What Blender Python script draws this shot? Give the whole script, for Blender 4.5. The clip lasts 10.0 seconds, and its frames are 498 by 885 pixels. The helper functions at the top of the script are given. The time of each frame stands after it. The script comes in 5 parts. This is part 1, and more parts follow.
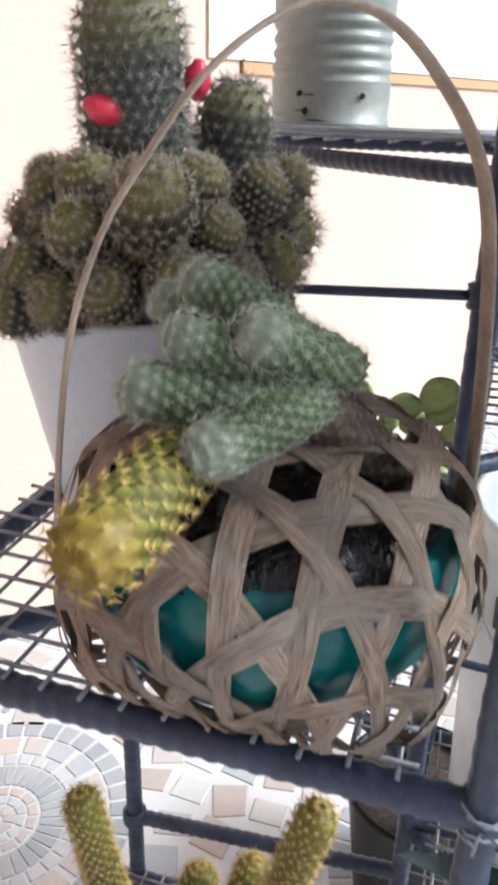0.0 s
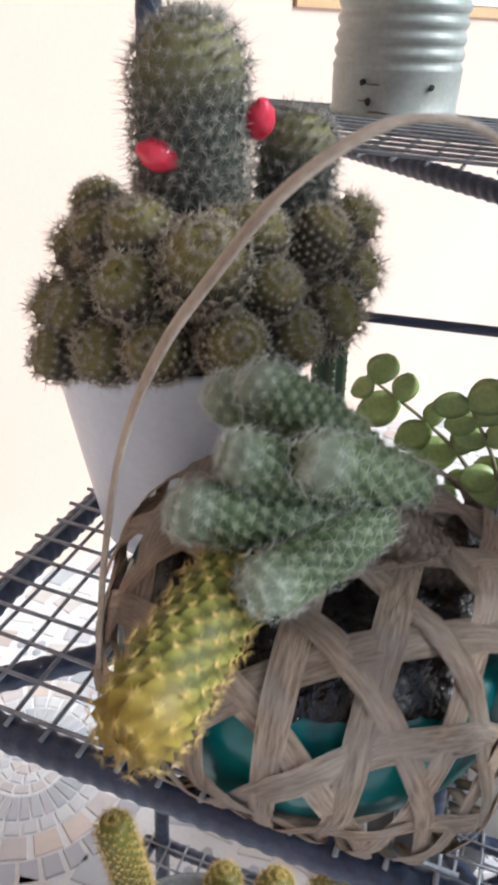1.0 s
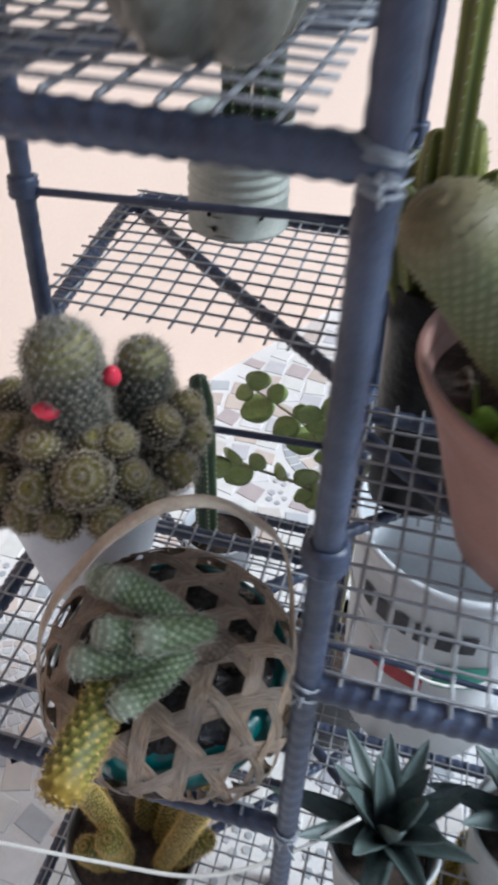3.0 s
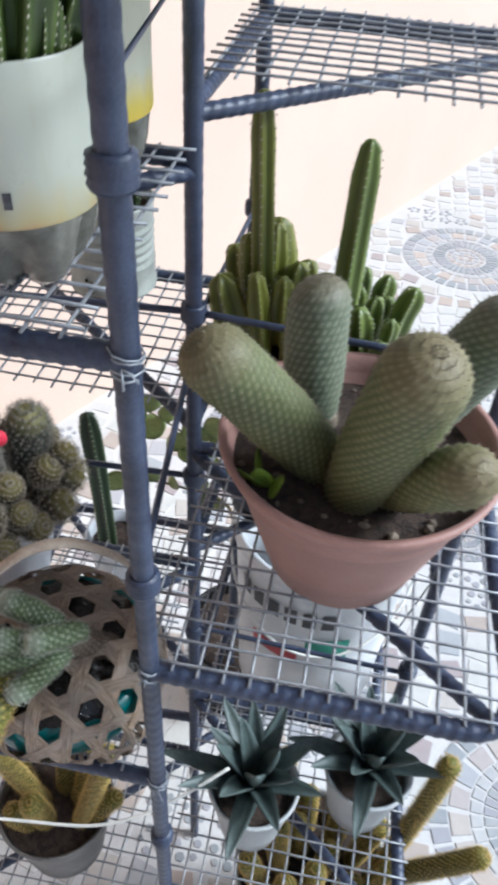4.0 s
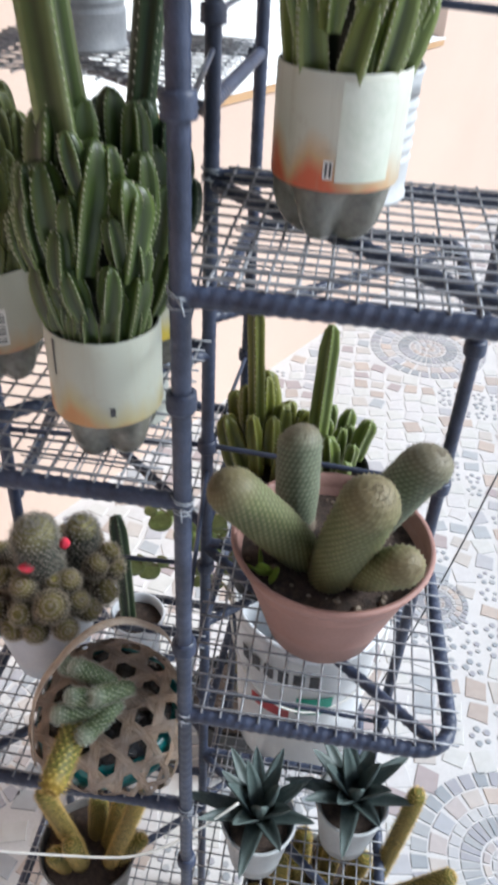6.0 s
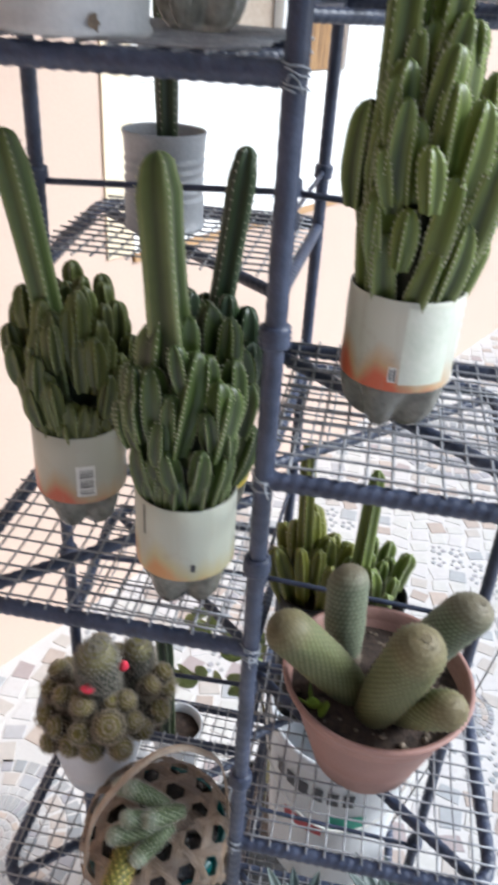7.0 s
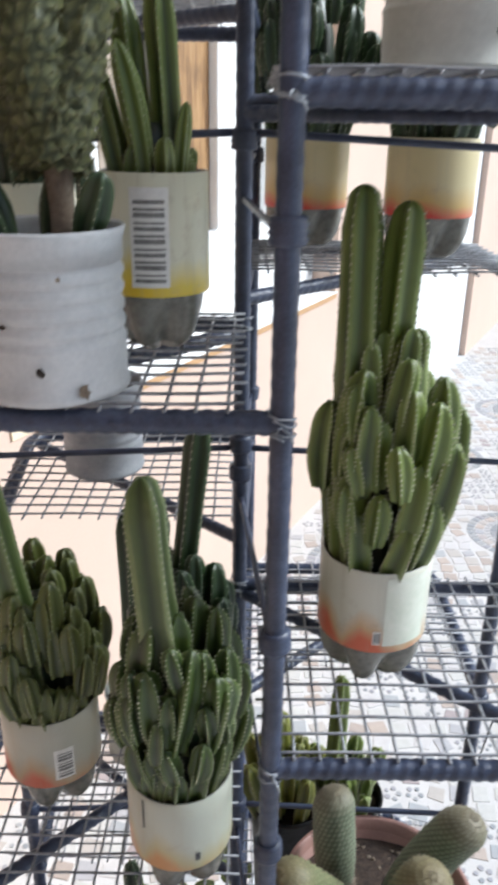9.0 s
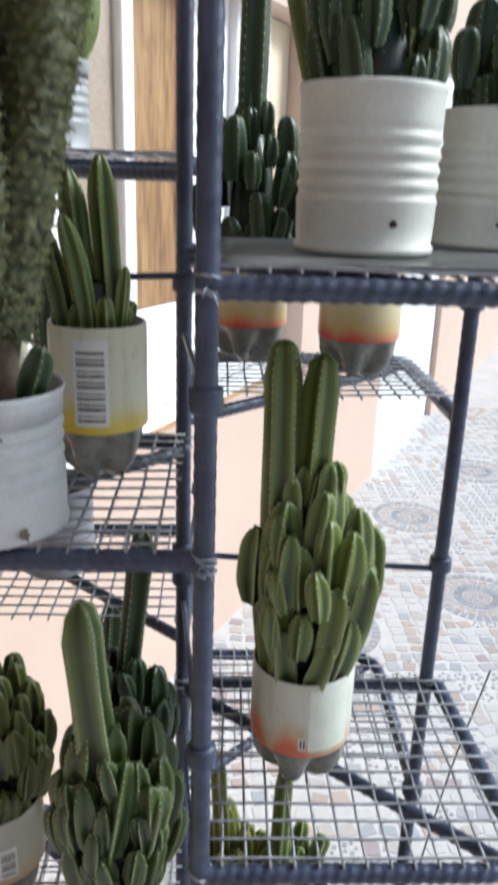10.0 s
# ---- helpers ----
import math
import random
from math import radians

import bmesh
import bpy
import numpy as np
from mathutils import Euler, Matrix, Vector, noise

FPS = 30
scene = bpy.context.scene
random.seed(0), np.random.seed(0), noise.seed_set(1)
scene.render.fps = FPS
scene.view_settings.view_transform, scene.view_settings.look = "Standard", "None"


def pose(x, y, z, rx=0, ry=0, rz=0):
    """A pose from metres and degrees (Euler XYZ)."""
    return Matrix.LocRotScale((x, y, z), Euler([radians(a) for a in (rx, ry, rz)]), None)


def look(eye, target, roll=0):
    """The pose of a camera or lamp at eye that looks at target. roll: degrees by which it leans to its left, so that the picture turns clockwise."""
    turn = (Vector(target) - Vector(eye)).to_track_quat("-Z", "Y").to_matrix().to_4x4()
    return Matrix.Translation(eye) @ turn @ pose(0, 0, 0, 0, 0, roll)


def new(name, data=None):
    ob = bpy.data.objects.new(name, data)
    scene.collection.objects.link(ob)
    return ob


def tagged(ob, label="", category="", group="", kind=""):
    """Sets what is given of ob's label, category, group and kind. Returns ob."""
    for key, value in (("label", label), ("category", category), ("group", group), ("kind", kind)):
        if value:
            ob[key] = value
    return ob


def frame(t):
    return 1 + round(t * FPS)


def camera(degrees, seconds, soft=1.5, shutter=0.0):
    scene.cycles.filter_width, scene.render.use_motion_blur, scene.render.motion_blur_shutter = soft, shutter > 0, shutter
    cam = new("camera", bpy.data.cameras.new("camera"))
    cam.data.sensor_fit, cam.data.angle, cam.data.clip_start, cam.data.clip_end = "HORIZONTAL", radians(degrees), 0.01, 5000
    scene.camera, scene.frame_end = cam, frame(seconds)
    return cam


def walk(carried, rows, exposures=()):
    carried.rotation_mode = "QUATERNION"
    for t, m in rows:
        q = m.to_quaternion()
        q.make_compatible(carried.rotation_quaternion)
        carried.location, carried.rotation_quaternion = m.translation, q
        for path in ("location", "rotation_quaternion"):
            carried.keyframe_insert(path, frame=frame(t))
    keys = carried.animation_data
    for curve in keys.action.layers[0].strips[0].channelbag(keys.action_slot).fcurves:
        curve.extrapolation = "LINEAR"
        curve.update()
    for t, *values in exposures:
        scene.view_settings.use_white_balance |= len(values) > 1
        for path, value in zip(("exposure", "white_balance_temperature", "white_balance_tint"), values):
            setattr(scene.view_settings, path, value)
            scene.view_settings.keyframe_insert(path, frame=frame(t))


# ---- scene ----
cam = camera(36.1, 10.0, 3.7, 0.5)
PATH = [
    (0, (0.207, 0.092, 0.869), (-0.325, 1.844, 0.065), 1.5),
    (0.5, (0.201, 0.114, 0.893), (-0.382, 1.831, 0.048), 1.2),
    (1, (0.183, 0.129, 0.92), (-0.388, 1.774, -0.062), 3.0),
    (1.5, (0.194, 0.145, 0.988), (-0.317, 1.701, -0.161), 3.9),
    (2, (0.196, 0.147, 1.035), (-0.303, 1.653, -0.182), 3.5),
    (2.5, (0.213, 0.128, 1.101), (-0.2, 1.611, -0.177), 4.6),
    (3, (0.254, 0.087, 1.178), (-0.1155, 1.564, -0.1305), 2.3),
    (3.2, (0.281, 0.084, 1.216), (-0.093, 1.514, -0.122), 1.3),
    (4.3, (0.352, 0.004, 1.345), (0.177, 1.476, 0.002), 4.3),
    (4.5, (0.364, -0.006, 1.364), (0.166, 1.467, 0.026), 3.8),
    (4.7, (0.377, -0.011, 1.387), (0.182, 1.467, 0.053), 4.5),
    (5, (0.381, -0.044, 1.403), (0.225, 1.477, 0.114), 4.1),
    (5.2, (0.367, -0.062, 1.409), (0.233, 1.475, 0.136), 4.1),
    (6.3, (0.333, -0.136, 1.525), (0.127, 1.488, 0.375), 3.3),
    (6.5, (0.329, -0.139, 1.541), (0.127, 1.512, 0.429), 4.2),
    (7, (0.292, -0.155, 1.589), (0.038, 1.54, 0.559), 3.7),
    (7.5, (0.261, -0.119, 1.603), (-0.079, 1.578, 0.601), 2.4),
    (8, (0.227, -0.085, 1.633), (-0.003, 1.664, 0.69), 2.6),
    (8.5, (0.195, -0.094, 1.673), (0.134, 1.716, 0.825), 0.8),
    (9, (0.212, -0.112, 1.713), (0.222, 1.733, 0.941), 0.9),
    (9.5, (0.248, -0.134, 1.743), (0.32, 1.724, 1.005), 1.2),
    (10, (0.243, -0.142, 1.788), (0.32, 1.75, 1.142), 1.9),
]
walk(cam, [(t, look(eye, target, roll)) for t, eye, target, roll in PATH], [(0.0, 0.64, 5600, 6), (1.5, 0.53, 5500, 5), (3.0, 0.22, 5350, 4), (4.5, 0.50, 5450, 4), (5.0, 0.40, 5500, 4), (6.5, 0.36, 5650, 6), (7.5, 0.48, 5650, 6), (8.5, 0.46, 5700, 5), (10.0, 0.26, 5650, 5)])

# ---- world, sun, exposure ----
world = bpy.data.worlds.new("overcast_sky")
scene.world = world
world.use_nodes = True
wn = world.node_tree
wn.nodes.clear()
sky = wn.nodes.new("ShaderNodeTexSky")
sky.sky_type = "NISHITA"
sky.sun_disc = False
sky.sun_elevation, sky.sun_rotation = radians(37), radians(81)
sky.air_density, sky.dust_density = 1.0, 3.0
sky_bg = wn.nodes.new("ShaderNodeBackground")
sky_bg.inputs["Strength"].default_value = 0.105
sky_out = wn.nodes.new("ShaderNodeOutputWorld")
wn.links.new(sky.outputs[0], sky_bg.inputs[0])
wn.links.new(sky_bg.outputs[0], sky_out.inputs[0])

sun_data = bpy.data.lights.new("sun", "SUN")
sun_data.energy, sun_data.angle, sun_data.color = 3.5, radians(20), (1.0, 0.97, 0.93)
sun = new("sun", sun_data)
sun.matrix_world = look((3.7, 0.6, 2.8), (0, 0, 0))


# ---- materials ----
def nodes_of(name):
    m = bpy.data.materials.new(name)
    m.use_nodes = True
    return m, m.node_tree, m.node_tree.nodes["Principled BSDF"]


def link(tree, a, b):
    tree.links.new(a, b)


def coords(tree, kind="Object"):
    return tree.nodes.new("ShaderNodeTexCoord").outputs[kind]


def noise_tex(tree, scale, detail=4.0, rough=0.6, vec=None):
    n = tree.nodes.new("ShaderNodeTexNoise")
    n.inputs["Scale"].default_value, n.inputs["Detail"].default_value, n.inputs["Roughness"].default_value = scale, detail, rough
    link(tree, vec if vec is not None else coords(tree), n.inputs["Vector"])
    return n.outputs["Fac"]


def ramp(tree, fac, stops, mode="LINEAR"):
    r = tree.nodes.new("ShaderNodeValToRGB")
    r.color_ramp.interpolation = mode
    while len(r.color_ramp.elements) < len(stops):
        r.color_ramp.elements.new(0.5)
    for e, (pos, col) in zip(r.color_ramp.elements, stops):
        e.position, e.color = pos, (*col, 1.0) if len(col) == 3 else col
    link(tree, fac, r.inputs["Fac"])
    return r.outputs["Color"]


def mix(tree, fac, a, b, kind="MIX"):
    m = tree.nodes.new("ShaderNodeMix")
    m.data_type, m.blend_type = "RGBA", kind
    for sock, v in ((m.inputs["Factor"], fac), (m.inputs["A"], a), (m.inputs["B"], b)):
        if hasattr(v, "is_output"):
            link(tree, v, sock)
        else:
            sock.default_value = v if isinstance(v, (int, float)) else (*v, 1.0)
    return m.outputs["Result"]


def bump(tree, bsdf, height, strength=0.3, dist=0.002):
    b = tree.nodes.new("ShaderNodeBump")
    b.inputs["Strength"].default_value, b.inputs["Distance"].default_value = strength, dist
    link(tree, height, b.inputs["Height"])
    link(tree, b.outputs["Normal"], bsdf.inputs["Normal"])


def surface(name, dark, light, scale=30.0, rough=0.6, fine=400.0, bumps=0.25, dist=0.001, metal=0.0, spread=(0.35, 0.65)):
    """Two-scale variation between two tones, with a fine relief."""
    m, t, b = nodes_of(name)
    co = coords(t)
    big, small = noise_tex(t, scale, 5, 0.6, co), noise_tex(t, fine, 3, 0.6, co)
    col = ramp(t, big, [(spread[0], dark), (spread[1], light)])
    col = mix(t, 0.35, col, ramp(t, small, [(0.35, dark), (0.65, light)]))
    link(t, col, b.inputs["Base Color"])
    b.inputs["Roughness"].default_value, b.inputs["Metallic"].default_value = rough, metal
    bump(t, b, small, bumps, dist)
    return m


def by_island(name, stops, rough=0.6, scale=40.0, bumps=0.2, each=False):
    m, t, b = nodes_of(name)
    g = t.nodes.new("ShaderNodeObjectInfo" if each else "ShaderNodeNewGeometry")
    col = ramp(t, g.outputs["Random" if each else "Random Per Island"], stops, "CONSTANT")
    n = noise_tex(t, scale, 4)
    col = mix(t, 0.5, col, mix(t, n, (0.6, 0.58, 0.56), (1.08, 1.08, 1.08)), "MULTIPLY")
    link(t, col, b.inputs["Base Color"])
    b.inputs["Roughness"].default_value = rough
    bump(t, b, n, bumps, 0.001)
    return m


def stem_skin(name, valley, ridge, tip):
    """Ribbed cactus skin: pale ribs, young tips; valley shade and tip light painted in."""
    m, t, b = nodes_of(name)
    a = t.nodes.new("ShaderNodeAttribute")
    a.attribute_name = "ridge"
    u = t.nodes.new("ShaderNodeAttribute")
    u.attribute_name = "along"
    info = t.nodes.new("ShaderNodeObjectInfo")
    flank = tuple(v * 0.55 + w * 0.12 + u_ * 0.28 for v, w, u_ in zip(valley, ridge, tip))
    # Valley colour is halved to paint the shade down between the ribs.
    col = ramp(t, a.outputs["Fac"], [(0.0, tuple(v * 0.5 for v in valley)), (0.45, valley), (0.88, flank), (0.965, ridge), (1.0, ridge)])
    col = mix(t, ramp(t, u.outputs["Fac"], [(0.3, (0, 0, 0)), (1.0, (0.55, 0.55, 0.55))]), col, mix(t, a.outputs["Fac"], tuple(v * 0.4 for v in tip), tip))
    n = noise_tex(t, 90.0, 4)
    col = mix(t, 0.6, col, mix(t, n, (0.45, 0.5, 0.4), (1.25, 1.2, 1.1)), "MULTIPLY")
    col = mix(t, ramp(t, info.outputs["Random"], [(0.0, (0, 0, 0)), (1.0, (0.45, 0.45, 0.45))]), col, tip)
    link(t, col, b.inputs["Base Color"])
    b.inputs["Roughness"].default_value = 0.42
    bump(t, b, n, 0.15, 0.001)
    return m


def tuber_skin(name, valley, knob, tip, along=(0.6, 1.0)):
    m, t, b = nodes_of(name)
    a = t.nodes.new("ShaderNodeAttribute")
    a.attribute_name = "ridge"
    u = t.nodes.new("ShaderNodeAttribute")
    u.attribute_name = "along"
    # Knobs and tip keep their own tones; valleys darken as painted crease shade.
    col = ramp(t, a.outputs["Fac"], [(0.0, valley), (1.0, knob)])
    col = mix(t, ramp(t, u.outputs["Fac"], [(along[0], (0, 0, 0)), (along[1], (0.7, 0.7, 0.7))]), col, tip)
    n = noise_tex(t, 60.0, 4)
    col = mix(t, 0.6, col, mix(t, n, (0.45, 0.45, 0.42), (1.2, 1.2, 1.2)), "MULTIPLY")
    link(t, col, b.inputs["Base Color"])
    b.inputs["Roughness"].default_value = 0.6
    bump(t, b, n, 0.2, 0.001)
    return m


def label_print(name, low, mid, high, gloss=0.35, wave=0.11):
    """A printed film: bands that run into each other up the label, with worn patches."""
    m, t, b = nodes_of(name)
    co = coords(t)
    sep = t.nodes.new("ShaderNodeSeparateXYZ")
    link(t, co, sep.inputs[0])
    flat = t.nodes.new("ShaderNodeMapping")
    flat.inputs["Scale"].default_value = (1.0, 1.0, 0.25)
    link(t, co, flat.inputs["Vector"])
    n = noise_tex(t, 26.0, 2, 0.5, flat.outputs[0])
    add = t.nodes.new("ShaderNodeMath")
    add.operation = "MULTIPLY_ADD"
    add.inputs[1].default_value = wave
    link(t, n, add.inputs[0])
    link(t, sep.outputs["Z"], add.inputs[2])
    rng = t.nodes.new("ShaderNodeMapRange")
    rng.inputs["From Min"].default_value, rng.inputs["From Max"].default_value = 0.033 + wave / 2, 0.11 + wave / 2
    link(t, add.outputs[0], rng.inputs["Value"])
    col = ramp(t, rng.outputs[0], [(0.0, low), (0.12, low), (0.3, mid), (0.55, high), (1.0, high)])
    dirt = noise_tex(t, 60.0, 5, 0.7, co)
    col = mix(t, ramp(t, dirt, [(0.55, (0, 0, 0)), (0.8, (0.6, 0.6, 0.6))]), col, (0.36, 0.30, 0.22))
    runs = t.nodes.new("ShaderNodeMapping")
    runs.inputs["Scale"].default_value = (1.0, 1.0, 0.08)
    link(t, co, runs.inputs["Vector"])
    streak = noise_tex(t, 110.0, 4, 0.6, runs.outputs[0])
    col = mix(t, ramp(t, streak, [(0.52, (0, 0, 0)), (0.75, (0.45, 0.45, 0.45))]), col, (0.40, 0.36, 0.27))
    link(t, col, b.inputs["Base Color"])
    b.inputs["Roughness"].default_value = gloss
    bump(t, b, n, 0.2, 0.002)
    return m


M_STEEL = surface("slate_blue_paint", (0.018, 0.024, 0.048), (0.055, 0.07, 0.12), 35, 0.42, 500, 0.35, 0.001)
M_WIRE = surface("galvanised_wire", (0.17, 0.175, 0.19), (0.40, 0.41, 0.43), 60, 0.5, 600, 0.2, 0.0005, 0.3)
M_TIE = surface("tie_wire", (0.16, 0.18, 0.21), (0.38, 0.40, 0.43), 60, 0.5, 500, 0.2, 0.0005, 0.3)
M_WALL = surface("peach_wall_paint", (0.56, 0.425, 0.345), (0.62, 0.475, 0.39), 1.2, 0.85, 120, 0.15, 0.001)
M_CREAM = surface("cream_paint", (0.72, 0.60, 0.42), (0.80, 0.70, 0.52), 2.0, 0.7, 150, 0.1)
M_TAN = surface("tan_paint", (0.42, 0.25, 0.12), (0.52, 0.33, 0.17), 3.0, 0.7, 120, 0.2)
M_WHITEPAINT = surface("white_paint", (0.80, 0.80, 0.79), (0.88, 0.88, 0.87), 2.0, 0.6, 150, 0.1)
M_GROUT = surface("pale_grout", (0.50, 0.49, 0.48), (0.62, 0.61, 0.60), 3.0, 0.55, 160, 0.2)
M_CHIP = by_island("mosaic_chips", [(0.0, (0.57, 0.57, 0.55)), (0.30, (0.44, 0.38, 0.34)), (0.42, (0.59, 0.58, 0.58)), (0.62, (0.40, 0.42, 0.44)), (0.68, (0.49, 0.42, 0.37)), (0.77, (0.39, 0.34, 0.34)), (0.84, (0.50, 0.47, 0.44)), (0.93, (0.44, 0.44, 0.46))], 0.4)
M_STONE = by_island("near_mosaic_chips", [(0.0, (0.57, 0.57, 0.55)), (0.30, (0.44, 0.38, 0.34)), (0.42, (0.59, 0.58, 0.58)), (0.62, (0.40, 0.42, 0.44)), (0.68, (0.49, 0.42, 0.37)), (0.77, (0.39, 0.34, 0.34)), (0.84, (0.50, 0.47, 0.44)), (0.93, (0.44, 0.44, 0.46))], 0.4, each=True)
M_CHIPBLUE = by_island("blue_grey_chips", [(0.0, (0.32, 0.34, 0.36)), (0.35, (0.36, 0.36, 0.39)), (0.7, (0.38, 0.39, 0.40))], 0.4)
M_CHIPWARM = by_island("warm_chips", [(0.0, (0.51, 0.44, 0.39)), (0.3, (0.46, 0.42, 0.41)), (0.55, (0.42, 0.43, 0.46)), (0.75, (0.50, 0.46, 0.43))], 0.4)
M_CHIPPALE = by_island("pale_chips", [(0.0, (0.51, 0.51, 0.51)), (0.5, (0.47, 0.47, 0.48))], 0.4)
M_TERRA = surface("terracotta_plastic", (0.28, 0.15, 0.125), (0.39, 0.225, 0.19), 14, 0.55, 300, 0.2)
M_SOIL = surface("dark_soil", (0.012, 0.009, 0.007), (0.09, 0.06, 0.045), 120, 0.95, 500, 0.9, 0.004)
M_BLACKFILM = surface("black_plastic_film", (0.003, 0.003, 0.004), (0.012, 0.011, 0.010), 60, 0.4, 90, 0.6, 0.003)
M_BLACKFILM.node_tree.nodes["Principled BSDF"].inputs["Specular IOR Level"].default_value = 0.18
M_SOILFILM = surface("crumpled_black_film", (0.006, 0.005, 0.005), (0.035, 0.028, 0.024), 50, 0.22, 160, 0.9, 0.004)
M_PET = surface("cloudy_bottle_plastic", (0.10, 0.10, 0.085), (0.23, 0.225, 0.195), 45, 0.22, 200, 0.15)
M_WHITEPLASTIC = surface("white_plastic", (0.58, 0.61, 0.68), (0.72, 0.74, 0.79), 12, 0.4, 250, 0.1)
M_GREYPOT = surface("dusty_white_plastic", (0.36, 0.38, 0.39), (0.52, 0.54, 0.54), 20, 0.45, 250, 0.1)
M_DARKPOT = surface("dusty_dark_plastic", (0.09, 0.085, 0.08), (0.20, 0.19, 0.18), 20, 0.5, 250, 0.1)
M_CUP = surface("translucent_plastic", (0.55, 0.57, 0.60), (0.7, 0.72, 0.75), 20, 0.3, 200, 0.1)
M_TIN = surface("white_enamelled_tin", (0.42, 0.44, 0.455), (0.58, 0.59, 0.60), 18, 0.5, 260, 0.03, 0.0006, 0.05)
M_TINGREEN = surface("greenish_grey_tin", (0.29, 0.315, 0.285), (0.46, 0.48, 0.44), 22, 0.42, 260, 0.05, 0.0006, 0.1)
M_TINSLATE = surface("slate_grey_tin", (0.28, 0.30, 0.33), (0.42, 0.44, 0.47), 22, 0.45, 260, 0.05, 0.0006, 0.1)
M_TINGREY = surface("grey_enamelled_tin", (0.50, 0.51, 0.47), (0.64, 0.65, 0.60), 18, 0.5, 260, 0.03, 0.0006, 0.05)
M_SHEET = surface("grey_plastic_sheet", (0.17, 0.18, 0.18), (0.29, 0.30, 0.30), 25, 0.3, 200, 0.2)
M_HOLE = surface("dark_hole", (0.012, 0.01, 0.008), (0.05, 0.035, 0.025), 200, 0.9)
M_RUST = surface("rust_spot", (0.10, 0.075, 0.055), (0.24, 0.19, 0.14), 150, 0.9)
M_TEAL = surface("teal_plastic", (0.0, 0.075, 0.08), (0.006, 0.17, 0.165), 25, 0.28, 200, 0.15)


def cane_skin(name, dark, mid, light):
    """Split cane: fibres along the strip, grey weathering in patches."""
    m, t, b = nodes_of(name)
    comb = t.nodes.new("ShaderNodeCombineXYZ")
    for k, key in enumerate(("across", "along")):
        a = t.nodes.new("ShaderNodeAttribute")
        a.attribute_name = key
        link(t, a.outputs["Fac"], comb.inputs[k])
    info = t.nodes.new("ShaderNodeObjectInfo")
    link(t, info.outputs["Random"], comb.inputs[2])
    fibre, patch = noise_tex(t, 7.0, 5, 0.7, comb.outputs[0]), noise_tex(t, 45.0, 4, 0.6)
    col = ramp(t, fibre, [(0.3, dark), (0.48, mid), (0.7, light)])
    col = mix(t, ramp(t, patch, [(0.4, (0, 0, 0)), (0.7, (0.7, 0.7, 0.7))]), col, (0.45, 0.41, 0.38))
    col = mix(t, 0.8, col, ramp(t, info.outputs["Random"], [(0.0, (0.75, 0.72, 0.70)), (1.0, (1.15, 1.1, 1.05))]), "MULTIPLY")
    link(t, col, b.inputs["Base Color"])
    b.inputs["Roughness"].default_value = 0.62
    bump(t, b, fibre, 0.5, 0.001)
    return m


M_CANE = cane_skin("weathered_rattan", (0.12, 0.083, 0.06), (0.42, 0.32, 0.235), (0.68, 0.57, 0.46))
M_CANEPALE = surface("pale_rattan_hoop", (0.24, 0.185, 0.14), (0.46, 0.38, 0.30), 40, 0.65, 400, 0.3)
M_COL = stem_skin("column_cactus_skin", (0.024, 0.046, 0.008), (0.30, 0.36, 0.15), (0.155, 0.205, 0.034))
# Darker copy of the column skin, with the shelf's shade put into its colour.
M_COLSHADED = stem_skin("shaded_column_skin", (0.008, 0.020, 0.004), (0.15, 0.21, 0.06), (0.052, 0.082, 0.012))
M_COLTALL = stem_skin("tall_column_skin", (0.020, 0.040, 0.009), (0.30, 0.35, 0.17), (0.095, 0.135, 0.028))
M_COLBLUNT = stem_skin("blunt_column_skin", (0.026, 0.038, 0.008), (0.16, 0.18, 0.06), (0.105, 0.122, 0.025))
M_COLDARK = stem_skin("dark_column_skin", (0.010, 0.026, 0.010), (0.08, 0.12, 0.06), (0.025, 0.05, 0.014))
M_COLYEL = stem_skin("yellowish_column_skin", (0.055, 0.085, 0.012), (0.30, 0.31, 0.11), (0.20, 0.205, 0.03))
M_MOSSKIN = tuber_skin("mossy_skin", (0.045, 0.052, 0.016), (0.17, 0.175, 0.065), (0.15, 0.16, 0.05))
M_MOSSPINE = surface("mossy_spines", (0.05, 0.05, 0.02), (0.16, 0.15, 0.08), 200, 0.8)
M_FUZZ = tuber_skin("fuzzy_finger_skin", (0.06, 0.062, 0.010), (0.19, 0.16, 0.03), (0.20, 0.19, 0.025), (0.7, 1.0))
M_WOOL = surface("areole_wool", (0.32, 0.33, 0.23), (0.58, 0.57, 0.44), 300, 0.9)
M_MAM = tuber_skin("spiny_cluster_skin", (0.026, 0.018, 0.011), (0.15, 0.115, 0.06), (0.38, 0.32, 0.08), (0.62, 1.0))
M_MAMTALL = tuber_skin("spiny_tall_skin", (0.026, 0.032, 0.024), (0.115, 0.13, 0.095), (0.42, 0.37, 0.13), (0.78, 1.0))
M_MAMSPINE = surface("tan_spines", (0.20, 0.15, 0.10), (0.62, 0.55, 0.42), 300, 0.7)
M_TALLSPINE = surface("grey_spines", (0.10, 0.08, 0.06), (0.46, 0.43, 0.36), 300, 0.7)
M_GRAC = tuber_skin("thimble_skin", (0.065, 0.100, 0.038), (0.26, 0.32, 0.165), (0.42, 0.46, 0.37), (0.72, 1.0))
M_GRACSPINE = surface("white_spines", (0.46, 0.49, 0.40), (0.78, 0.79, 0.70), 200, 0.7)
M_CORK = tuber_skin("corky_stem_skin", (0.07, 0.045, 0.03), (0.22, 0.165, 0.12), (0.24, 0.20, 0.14))
